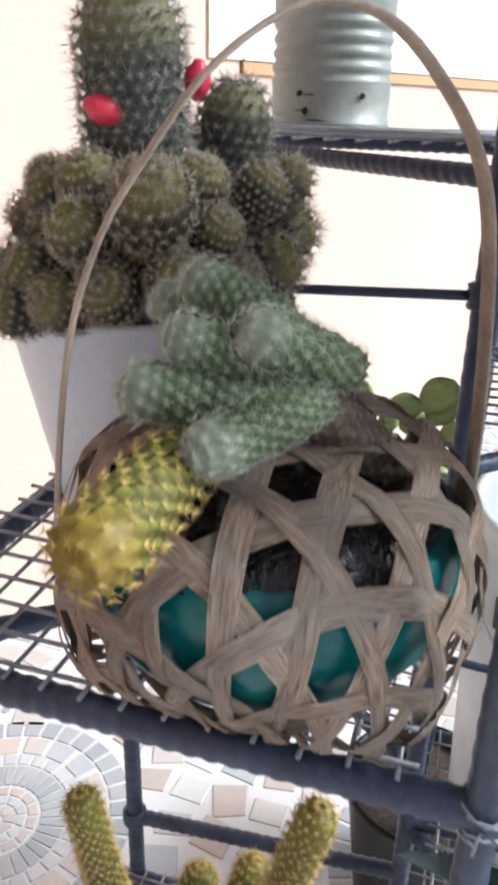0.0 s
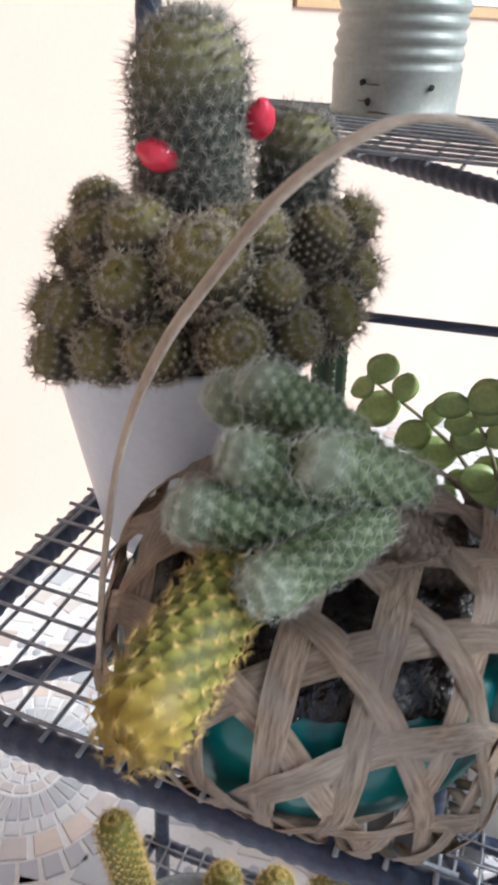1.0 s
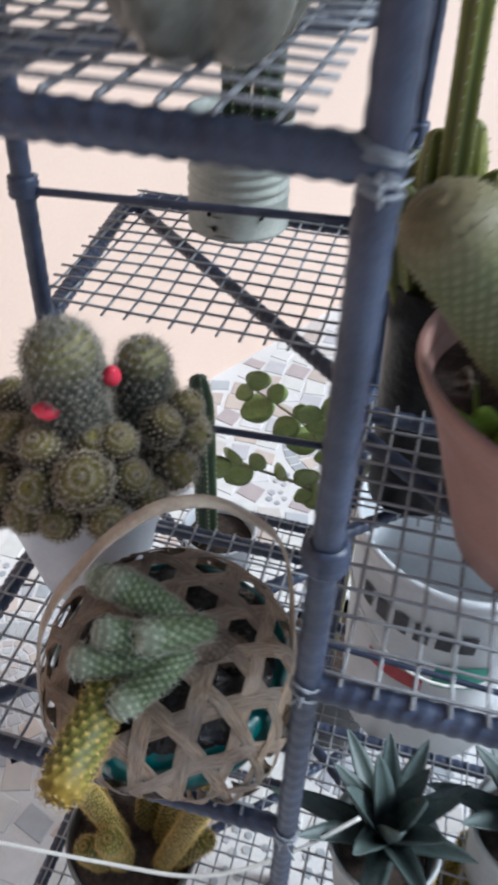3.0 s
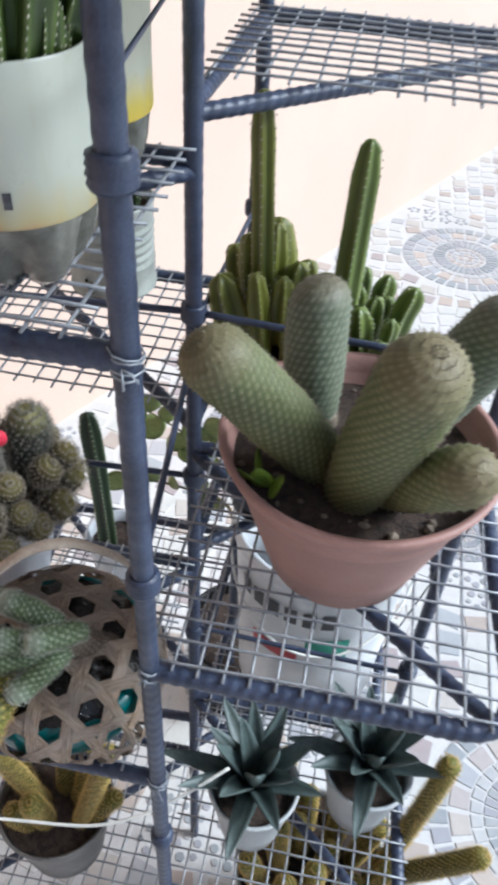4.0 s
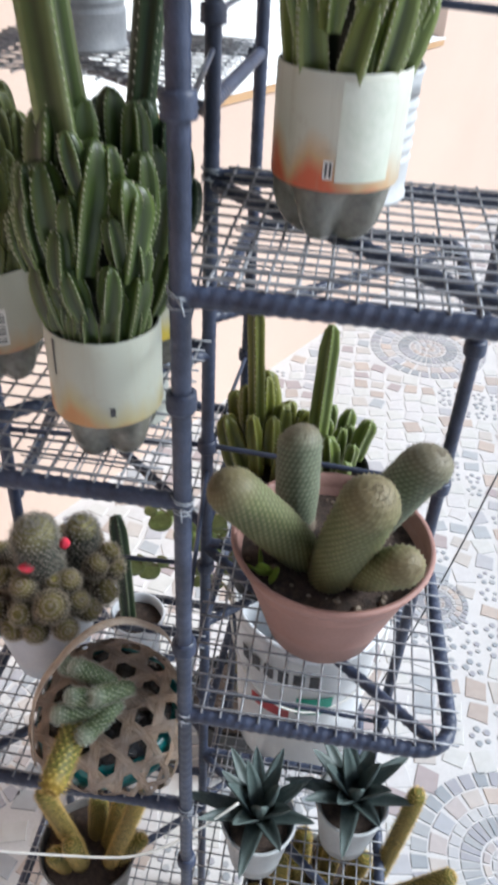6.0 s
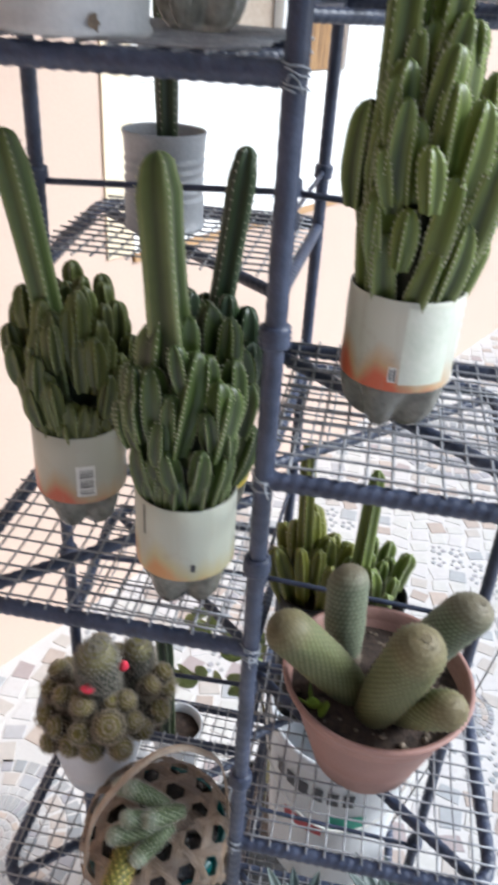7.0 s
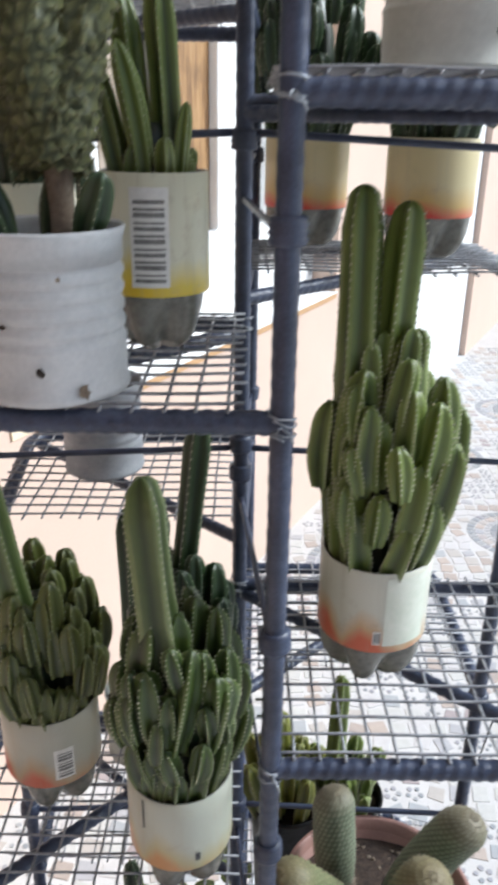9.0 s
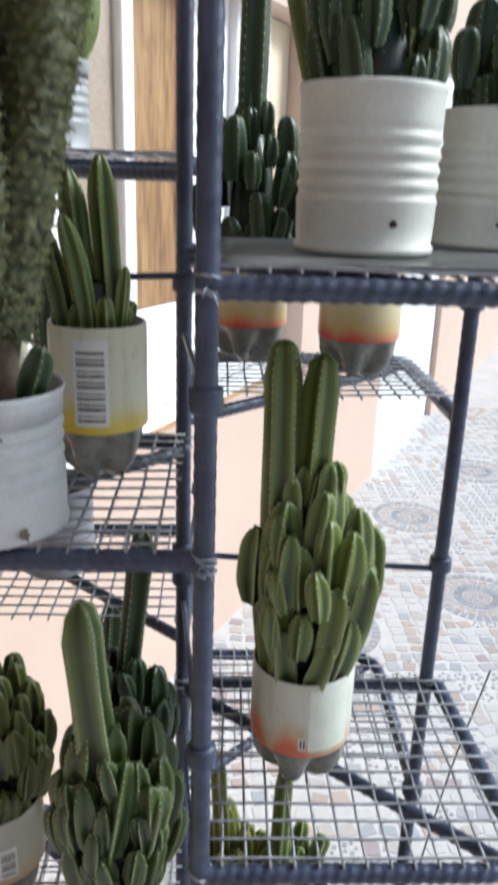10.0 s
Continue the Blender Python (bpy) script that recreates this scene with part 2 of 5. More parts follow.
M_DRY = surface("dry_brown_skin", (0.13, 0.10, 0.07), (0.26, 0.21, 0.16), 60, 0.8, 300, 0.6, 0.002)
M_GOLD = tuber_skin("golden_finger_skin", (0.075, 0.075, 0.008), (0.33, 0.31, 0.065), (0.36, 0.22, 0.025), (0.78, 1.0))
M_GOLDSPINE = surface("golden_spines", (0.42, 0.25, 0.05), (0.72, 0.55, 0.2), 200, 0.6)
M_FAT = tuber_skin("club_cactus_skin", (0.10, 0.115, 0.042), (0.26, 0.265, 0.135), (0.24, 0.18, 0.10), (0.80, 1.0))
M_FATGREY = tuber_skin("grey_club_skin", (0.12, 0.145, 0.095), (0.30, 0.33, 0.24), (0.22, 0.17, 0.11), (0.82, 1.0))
M_FRUIT = surface("red_fruit", (0.55, 0.02, 0.05), (0.75, 0.05, 0.09), 60, 0.35)
M_ALOE = surface("dark_rosette_leaf", (0.045, 0.068, 0.064), (0.125, 0.155, 0.145), 40, 0.5, 300, 0.2)
M_WEED = surface("bright_weed_leaf", (0.16, 0.26, 0.02), (0.26, 0.36, 0.05), 60, 0.5)
M_JADE = surface("round_leaf", (0.15, 0.20, 0.055), (0.30, 0.36, 0.13), 40, 0.4, 250, 0.15)
M_TWIG = surface("brown_twig", (0.12, 0.10, 0.05), (0.25, 0.22, 0.12), 80, 0.7)
M_LABEL_ORANGE = label_print("orange_white_label", (0.58, 0.13, 0.06), (0.55, 0.38, 0.21), (0.56, 0.57, 0.49))
# Cream and the second orange print are toned down: shelf shade in the colour.
M_LABEL_CREAM = label_print("cream_label", (0.50, 0.25, 0.09), (0.44, 0.39, 0.21), (0.43, 0.45, 0.38))
M_LABEL_SHADED = label_print("shaded_orange_label", (0.50, 0.12, 0.06), (0.43, 0.31, 0.18), (0.42, 0.42, 0.35))
M_LABEL_YELLOW = label_print("yellow_label", (0.66, 0.47, 0.03), (0.66, 0.53, 0.08), (0.64, 0.64, 0.50), wave=0.06)
M_LABEL_RED = label_print("red_banded_label", (0.55, 0.05, 0.04), (0.52, 0.36, 0.14), (0.55, 0.48, 0.28), wave=0.03)
M_INK = surface("dark_ink", (0.03, 0.03, 0.035), (0.08, 0.08, 0.085), 200, 0.5)
M_CODE = surface("faded_code_ink", (0.13, 0.13, 0.125), (0.26, 0.26, 0.25), 200, 0.5)
M_PANEL = surface("pale_green_print", (0.55, 0.60, 0.50), (0.68, 0.70, 0.62), 30, 0.35, 200, 0.1)
M_INKWHITE = surface("white_ink", (0.66, 0.66, 0.63), (0.75, 0.75, 0.72), 200, 0.5)
M_BUCKET = surface("white_bucket_plastic", (0.62, 0.64, 0.66), (0.74, 0.76, 0.78), 15, 0.35, 200, 0.1)
M_INKGREEN = surface("green_ink", (0.02, 0.22, 0.15), (0.05, 0.35, 0.25), 100, 0.4)
M_INKRED = surface("red_ink", (0.35, 0.02, 0.03), (0.5, 0.05, 0.06), 100, 0.4)
M_CORD = surface("white_cord", (0.72, 0.72, 0.68), (0.85, 0.85, 0.8), 100, 0.5)
def wood_board(name, dark, mid, light):
    """A varnished board: long grain up its length, darker knots."""
    m, t, b = nodes_of(name)
    co = coords(t)
    long = t.nodes.new("ShaderNodeMapping")
    long.inputs["Scale"].default_value = (1.0, 1.0, 0.10)
    link(t, co, long.inputs["Vector"])
    grain = noise_tex(t, 38.0, 6, 0.65, long.outputs[0])
    col = ramp(t, grain, [(0.3, dark), (0.5, mid), (0.7, light)])
    col = mix(t, ramp(t, noise_tex(t, 6.0, 3, 0.6, co), [(0.55, (0, 0, 0)), (0.72, (0.7, 0.7, 0.7))]), col, dark)
    link(t, col, b.inputs["Base Color"])
    b.inputs["Roughness"].default_value = 0.42
    bump(t, b, grain, 0.2, 0.001)
    return m


M_WOOD = wood_board("varnished_wood", (0.13, 0.065, 0.028), (0.30, 0.17, 0.07), (0.42, 0.26, 0.12))
M_GLASSDARK = surface("curtained_glass", (0.30, 0.24, 0.19), (0.42, 0.36, 0.30), 2.0, 0.15, 60, 0.05)


# ---- mesh tools ----
def part(name, bm, mats, parent=None, label="", smooth=True, m=None, mesh=None):
    """One mesh object under a thing or a part. mats: a material or a list; mesh: mesh data to share."""
    if mesh is None:
        mesh = bpy.data.meshes.new(name)
        bm.to_mesh(mesh)
        bm.free()
        for x in mats if isinstance(mats, (list, tuple)) else [mats]:
            mesh.materials.append(x)
        if smooth:
            mesh.polygons.foreach_set("use_smooth", [True] * len(mesh.polygons))
    ob = new(name, mesh)
    if parent is not None:
        ob.parent = parent
    if m is not None:
        ob.matrix_basis = m
    if label:
        tagged(ob, label)
    return ob


def thing(name, m, label, category, group=""):
    ob = new(name)
    ob.empty_display_size = 0.02
    ob.matrix_basis = m
    return tagged(ob, label, category, group)


def frame_at(d):
    """A turn whose z axis points along d."""
    return Vector(d).normalized().to_track_quat("Z", "Y").to_matrix().to_4x4()


def ring(bm, m, rs, z=0.0):
    n = len(rs)
    return [bm.verts.new(m @ Vector((r * math.cos(2 * math.pi * i / n), r * math.sin(2 * math.pi * i / n), z))) for i, r in enumerate(rs)]


def skin(bm, a, b, mat=0):
    n = len(a)
    for i in range(n):
        f = bm.faces.new((a[i], a[(i + 1) % n], b[(i + 1) % n], b[i]))
        f.material_index = mat


def lathe(bm, profile, seg=40, m=Matrix(), wob=None, mat=0, close=(False, False)):
    """Turns (radius, height) pairs round z. wob(angle, height, radius) bends the radius."""
    rings = []
    for r, z in profile:
        rs = [max(1e-4, wob(2 * math.pi * i / seg, z, r) if wob else r) for i in range(seg)]
        rings.append(ring(bm, m, rs, z))
    for a, b in zip(rings, rings[1:]):
        skin(bm, a, b, mat)
    if close[0]:
        bm.faces.new(rings[0][::-1]).material_index = mat
    if close[1]:
        bm.faces.new(rings[-1]).material_index = mat
    return rings


def tube(bm, pts, r, seg=8, mat=0, caps=True):
    """A tube along points; r: a radius or one for each point."""
    pts = [Vector(p) for p in pts]
    rr = r if isinstance(r, (list, tuple)) else [r] * len(pts)
    rings, up = [], None
    for i, p in enumerate(pts):
        d = (pts[min(i + 1, len(pts) - 1)] - pts[max(i - 1, 0)]).normalized()
        if up is None:
            up = Vector((0, 0, 1)) if abs(d.z) < 0.9 else Vector((0, 1, 0))
        x = up.cross(d).normalized()
        up = d.cross(x)
        rings.append([bm.verts.new(p + rr[i] * (math.cos(2 * math.pi * k / seg) * x + math.sin(2 * math.pi * k / seg) * up)) for k in range(seg)])
    for a, b in zip(rings, rings[1:]):
        skin(bm, a, b, mat)
    if caps:
        bm.faces.new(rings[0][::-1]).material_index = mat
        bm.faces.new(rings[-1]).material_index = mat


def box(bm, a, b, m=Matrix(), mat=0, bevel=0.0):
    x0, y0, z0 = a
    x1, y1, z1 = b
    v = [bm.verts.new(m @ Vector(p)) for p in ((x0, y0, z0), (x1, y0, z0), (x1, y1, z0), (x0, y1, z0), (x0, y0, z1), (x1, y0, z1), (x1, y1, z1), (x0, y1, z1))]
    fs = [bm.faces.new([v[i] for i in q]) for q in ((3, 2, 1, 0), (4, 5, 6, 7), (0, 1, 5, 4), (1, 2, 6, 5), (2, 3, 7, 6), (3, 0, 4, 7))]
    for f in fs:
        f.material_index = mat
    if bevel:
        es = list({e for f in fs for e in f.edges})
        bmesh.ops.bevel(bm, geom=es, offset=bevel, segments=2, affect="EDGES")


def resample(pts, step):
    pts = [Vector(p) for p in pts]
    out, left = [pts[0]], 0.0
    for a, b in zip(pts, pts[1:]):
        n = max(1, round((b - a).length / step))
        out += [a.lerp(b, i / n) for i in range(1, n + 1)]
    return out


def rebar(bm, pts, r=0.0074, pitch=0.0095, seg=10, slant=0.0028, rib=0.09):
    """A deformed bar: slanting ribs over a round core."""
    pts = resample(pts, pitch / 4)
    rings, up = [], None
    for i, p in enumerate(pts):
        d = (pts[min(i + 1, len(pts) - 1)] - pts[max(i - 1, 0)]).normalized()
        if up is None:
            up = Vector((0, 0, 1)) if abs(d.z) < 0.9 else Vector((0, 1, 0))
        x = up.cross(d).normalized()
        up = d.cross(x)
        k = (1.0, 1.0 + rib, 1.0 + rib, 1.0)[i % 4]
        wear = 1.0 + 0.02 * noise.noise(p * 30)
        row = []
        for s in range(seg):
            a = 2 * math.pi * s / seg
            lean = slant * math.sin(a) if 0 < i < len(pts) - 1 else 0.0
            row.append(bm.verts.new(p + r * k * wear * (math.cos(a) * x + math.sin(a) * up) + lean * d))
        rings.append(row)
    for a, b in zip(rings, rings[1:]):
        skin(bm, a, b)
    bm.faces.new(rings[0][::-1])
    bm.faces.new(rings[-1])


def spine(bm, p, d, length, w, mat):
    d = Vector(d).normalized()
    x = d.orthogonal().normalized()
    y = d.cross(x)
    b = [bm.verts.new(p + w * (math.cos(a) * x + math.sin(a) * y)) for a in (0.0, 2.1, 4.2)]
    tip = bm.verts.new(p + d * length)
    for i in range(3):
        bm.faces.new((b[i], b[(i + 1) % 3], tip)).material_index = mat


# ---- the setting ----
# The wall runs away to the far right; u runs along it from a point beside the rack, w out of it.
FLOOR = -0.15
WALL_P, WALL_D = Vector((-0.612, 1.255, 0.0)), Vector((0.471, 0.882, 0.0)).normalized()
WALL_N = Vector((WALL_D.y, -WALL_D.x, 0.0))
WALL_M = Matrix(((WALL_D.x, -WALL_N.x, 0, WALL_P.x), (WALL_D.y, -WALL_N.y, 0, WALL_P.y), (0, 0, 1, 0), (0, 0, 0, 1)))
SILL, JAMB, HEAD, OPEN_END, CORNER, DOOR_END = 0.962, 0.575, 2.45, 2.66, 4.11, 5.826


def wall_block(name, u0, u1, z0, z1, mat, thick=0.16, off=0.0, label="", category=""):
    bm = bmesh.new()
    box(bm, (u0, off, z0), (u1, off + thick, z1))
    ob = part(name, bm, mat, smooth=False)
    ob.matrix_basis = WALL_M
    return tagged(ob, label, category, kind="structure")


def setting():
    bm = bmesh.new()
    box(bm, (-40, -40, FLOOR - 0.2), (40, 40, FLOOR))
    tagged(part("floor", bm, M_GROUT, smooth=False), "pale grouted patio floor set with mosaic stones", "floor", kind="structure")
    wall_block("wall_near", -4.0, JAMB, FLOOR, 3.2, M_WALL, label="peach painted plaster wall beside the rack", category="wall")
    wall_block("wall_under_opening", JAMB, OPEN_END, FLOOR, SILL - 0.03, M_WALL, label="peach painted low wall below the window opening", category="wall")
    wall_block("sill_trim", JAMB + 0.004, OPEN_END - 0.004, SILL - 0.03, SILL - 0.006, M_TAN, 0.10, -0.008, "tan painted edge below the sill", "trim")
    wall_block("window_sill", JAMB + 0.004, OPEN_END - 0.004, SILL - 0.005, SILL, M_WHITEPAINT, 0.13, -0.012, "white painted window sill", "sill")
    wall_block("jamb_trim", JAMB - 0.09, JAMB + 0.003, SILL - 0.005, HEAD, M_CREAM, 0.168, -0.006, "cream painted jamb of the window opening", "jamb")
    wall_block("wall_over_opening", JAMB, OPEN_END, HEAD, 3.2, M_WALL, label="peach painted wall above the window opening", category="wall")
    wall_block("wall_middle", OPEN_END, CORNER, FLOOR, 3.2, M_WALL, label="peach painted wall between window and doorway", category="wall")
    wall_block("wall_over_doorway", CORNER, DOOR_END, 2.6, 3.2, M_WALL, label="peach painted wall above the far doorway", category="wall")
    wall_block("wall_far", DOOR_END, DOOR_END + 9.0, FLOOR, 3.2, M_WALL, label="peach painted pillar past the bright doorway", category="wall")
    # White panel put across the doorway to stand for the brightness there.
    door = thing("doorway_panel", WALL_M @ pose(CORNER, 0.05, FLOOR), "white panel standing in for the brightness of the far doorway", "door")
    bm = bmesh.new()
    box(bm, (0.002, 0.0, 0.004), (DOOR_END - CORNER - 0.002, 0.05, 2.598 - FLOOR))
    part("leaf", bm, M_WHITEPAINT, door, smooth=False)
    # the window: a white lower panel, wooden boards and curtained glass between white posts
    win = thing("wooden_window", WALL_M @ pose(0, 0.122, SILL), "white-framed window with wooden boards above a white panel", "window")

    def piece(name, u0, u1, z0, z1, mat, y=0.0, thick=0.03, label=""):
        bm = bmesh.new()
        box(bm, (u0, y, z0), (u1, y + thick, z1), bevel=0.003)
        part(name, bm, mat, win, label, smooth=False)

    top = HEAD - 0.003 - SILL
    edge = 0.385
    piece("lower_panel", JAMB + 0.005, OPEN_END - 0.005, 0.0, edge - 0.002, M_WHITEPAINT, 0.0, 0.03, "plain white lower panel")
    for u0, u1, mat, name in ((JAMB + 0.005, 1.07, M_WHITEPAINT, "white_board"), (1.07, 1.320, M_GLASSDARK, "curtained_pane"), (1.388, 1.70, M_WOOD, "wooden_board"), (1.735, 2.08, M_WHITEPAINT, "white_board"), (2.115, 2.36, M_WHITEPAINT, "white_board"), (2.395, OPEN_END - 0.005, M_CREAM, "cream_board")):
        piece(name, u0, u1, edge, top, mat, 0.012, 0.02)
    for u, w in ((1.322, 0.064), (1.702, 0.031), (2.082, 0.031), (2.362, 0.031)):
        piece("window_post", u, u + w, edge, top, M_WHITEPAINT, -0.02, 0.05)
    # an unseen wall and slab, added to cut light from behind and above
    bm = bmesh.new()
    box(bm, (-4.0, -2.3, FLOOR), (0.8, -2.15, 3.2))
    tagged(part("wall_behind", bm, M_WALL, smooth=False), "peach wall added unseen behind the camera to block light", "wall", kind="structure")
    bm = bmesh.new()
    box(bm, (-4.0, -2.3, 2.75), (0.9, 2.2, 2.85))
    tagged(part("porch_ceiling", bm, M_WHITEPAINT, smooth=False), "white slab added unseen over the rack to block sky light", "ceiling", kind="structure")


setting()


# ---- the mosaic floor ----
MEDALLIONS = [(-0.395, 0.79, 0.82), (0.75, 2.90, 1.0), (0.845, 0.702, 0.86), (0.712, 1.416, 0.38), (0.302, 0.923, 0.8), (0.15, 1.65, 0.75), (1.434, 4.17, 0.92), (1.553, 3.204, 0.92), (1.32, 1.93, 0.76), (2.1, 5.0, 0.98)]
M_RINGS = [(0.032, 0.012, 7, 2), (0.052, 0.037, 11, 3), (0.074, 0.058, 14, 2), (0.128, 0.082, 34, 1), (0.158, 0.134, 30, 3), (0.205, 0.164, 20, 2), (0.25, 0.211, 36, 1)]


NEAR_STONES, STONE_CUTS = [], []


def mosaic():
    rnd = random.Random(5)
    bm = bmesh.new()

    def chip(pts, mat):
        c = sum((Vector((x, y)) for x, y in pts), Vector((0, 0))) / len(pts)
        top = [bm.verts.new((x, y, 0.0022)) for x, y in pts]
        low = [bm.verts.new((c.x + (x - c.x) * 1.05, c.y + (y - c.y) * 1.05, 0.0)) for x, y in pts]
        bm.faces.new(top).material_index = mat
        for i in range(len(pts)):
            bm.faces.new((low[i], low[(i + 1) % len(pts)], top[(i + 1) % len(pts)], top[i])).material_index = mat

    for cx, cy, size in MEDALLIONS:
        for outer, inner, count, mat in M_RINGS:
            for i in range(count):
                a0, a1 = 2 * math.pi * (i + 0.12) / count, 2 * math.pi * (i + 0.88) / count
                chip([(cx + size * r * math.cos(a), cy + size * r * math.sin(a)) for r, a in ((inner, a0), (outer, a0), (outer, a1), (inner, a1))], mat)
    step = 0.067
    cuts = []
    for k in range(12):
        w, h = rnd.uniform(0.36, 0.47) * step, rnd.uniform(0.3, 0.46) * step
        cuts.append([(sx * w * rnd.uniform(0.8, 1.05), sy * h * rnd.uniform(0.8, 1.05)) for sx, sy in ((-1, -1), (1, -1), (1, 1), (-1, 1))])
    for i in range(-26, 62):
        for j in range(-6, 100):
            x, y = i * step, j * step
            if min(math.hypot(x - cx, y - cy) - 0.275 * size for cx, cy, size in MEDALLIONS) < 0.0 or (Vector((x, y, 0)) - WALL_P).dot(WALL_N) < 0.03:
                continue
            if noise.noise(Vector((x * 4.1, y * 4.1, 2.7))) > 0.22:
                for k in range(5):
                    px, py, r = x + 0.020 * math.cos(1.257 * k + i), y + 0.020 * math.sin(1.257 * k + i), rnd.uniform(0.006, 0.0095)
                    chip([(px + r * math.cos(a), py + r * math.sin(a)) for a in (0, 1.05, 2.1, 3.14, 4.2, 5.2)], 1)
                continue
            turn, cut = rnd.uniform(-0.35, 0.35), rnd.randrange(12)
            if 0.48 < x < 1.3 and 0.2 < y < 1.75:
                NEAR_STONES.append((x, y, turn, cut))
                continue
            c, s = math.cos(turn), math.sin(turn)
            quad = cuts[cut]
            chip([(x + c * a - s * b, y + s * a + c * b) for a, b in quad], 0)
    ob = part("mosaic_stones", bm, [M_CHIP, M_CHIPBLUE, M_CHIPWARM, M_CHIPPALE], smooth=False, m=pose(0, 0, FLOOR))
    tagged(ob, "white, pink, tan and grey-blue mosaic stones with round medallions", "mosaic floor", kind="stuff")
    for quad in cuts:
        bm = bmesh.new()
        top = [bm.verts.new((x, y, 0.0022)) for x, y in quad]
        low = [bm.verts.new((x * 1.05, y * 1.05, 0.0)) for x, y in quad]
        bm.faces.new(top)
        for i in range(4):
            bm.faces.new((low[i], low[(i + 1) % 4], top[(i + 1) % 4], top[i]))
        me = bpy.data.meshes.new("mosaic_stone")
        bm.to_mesh(me)
        bm.free()
        me.materials.append(M_STONE)
        STONE_CUTS.append(me)


mosaic()


# ---- the plant rack ----
POST = {"front": (0.234, 0.318), "middle": (0.208, 0.562), "back": (0.218, 0.80), "left": (-0.038, 0.560), "right": (0.474, 0.560)}
X0, X1, Y0, Y1 = -0.052, 0.502, 0.318, 0.812
RACK = {"front_left": (0.17, 0.628, 1.094, 1.546), "front_right": (0.34, 0.811, 1.2715, 1.728), "back_left": (0.40, 0.844, 1.333, 1.80), "back_right": (0.20, 0.665, 1.135, 1.577)}


def rounded(a, corner, b, r=0.045, n=7):
    """The path a - corner - b with a rounded corner."""
    a, corner, b = Vector(a), Vector(corner), Vector(b)
    p, q = corner + (a - corner).normalized() * r, corner + (b - corner).normalized() * r
    return [a] + [(p * (1 - t) ** 2 + corner * 2 * t * (1 - t) + q * t**2) for t in (i / n for i in range(n + 1))] + [b]


def wire_mesh(z, xs, ys, rnd, pitch=0.0192):
    bm = bmesh.new()
    (xa, xb), (ya, yb) = xs, ys
    sag = lambda x, y: 0.0025 * noise.noise(Vector((x * 9, y * 9, z * 3)))
    x = xa + 0.004
    while x < xb - 0.003:
        e0, e1, j = rnd.uniform(0.001, 0.005), rnd.uniform(0.001, 0.005), rnd.uniform(-0.0008, 0.0008)
        pts = [(x + j * math.sin(k * 1.3), y, z + sag(x, y)) for k, y in enumerate(np.linspace(ya - e0, yb + e1, 10))]
        tube(bm, pts, 0.00125, 5)
        x += pitch
    y = ya + 0.004
    while y < yb - 0.003:
        e0, e1, j = rnd.uniform(0.001, 0.005), rnd.uniform(0.001, 0.005), rnd.uniform(-0.0008, 0.0008)
        pts = [(x, y + j * math.sin(k * 1.3), z + 0.0022 + sag(x, y)) for k, x in enumerate(np.linspace(xa - e0, xb + e1, 10))]
        tube(bm, pts, 0.00125, 5)
        y += pitch
    return bm


def collar():
    bm = bmesh.new()
    prof = [(0.008, -0.008), (0.0105, -0.0075), (0.0115, -0.005), (0.0103, -0.003), (0.0118, -0.001), (0.0103, 0.001), (0.0116, 0.003), (0.0104, 0.005), (0.0112, 0.007), (0.008, 0.0085)]
    lathe(bm, prof, 14)
    return bm


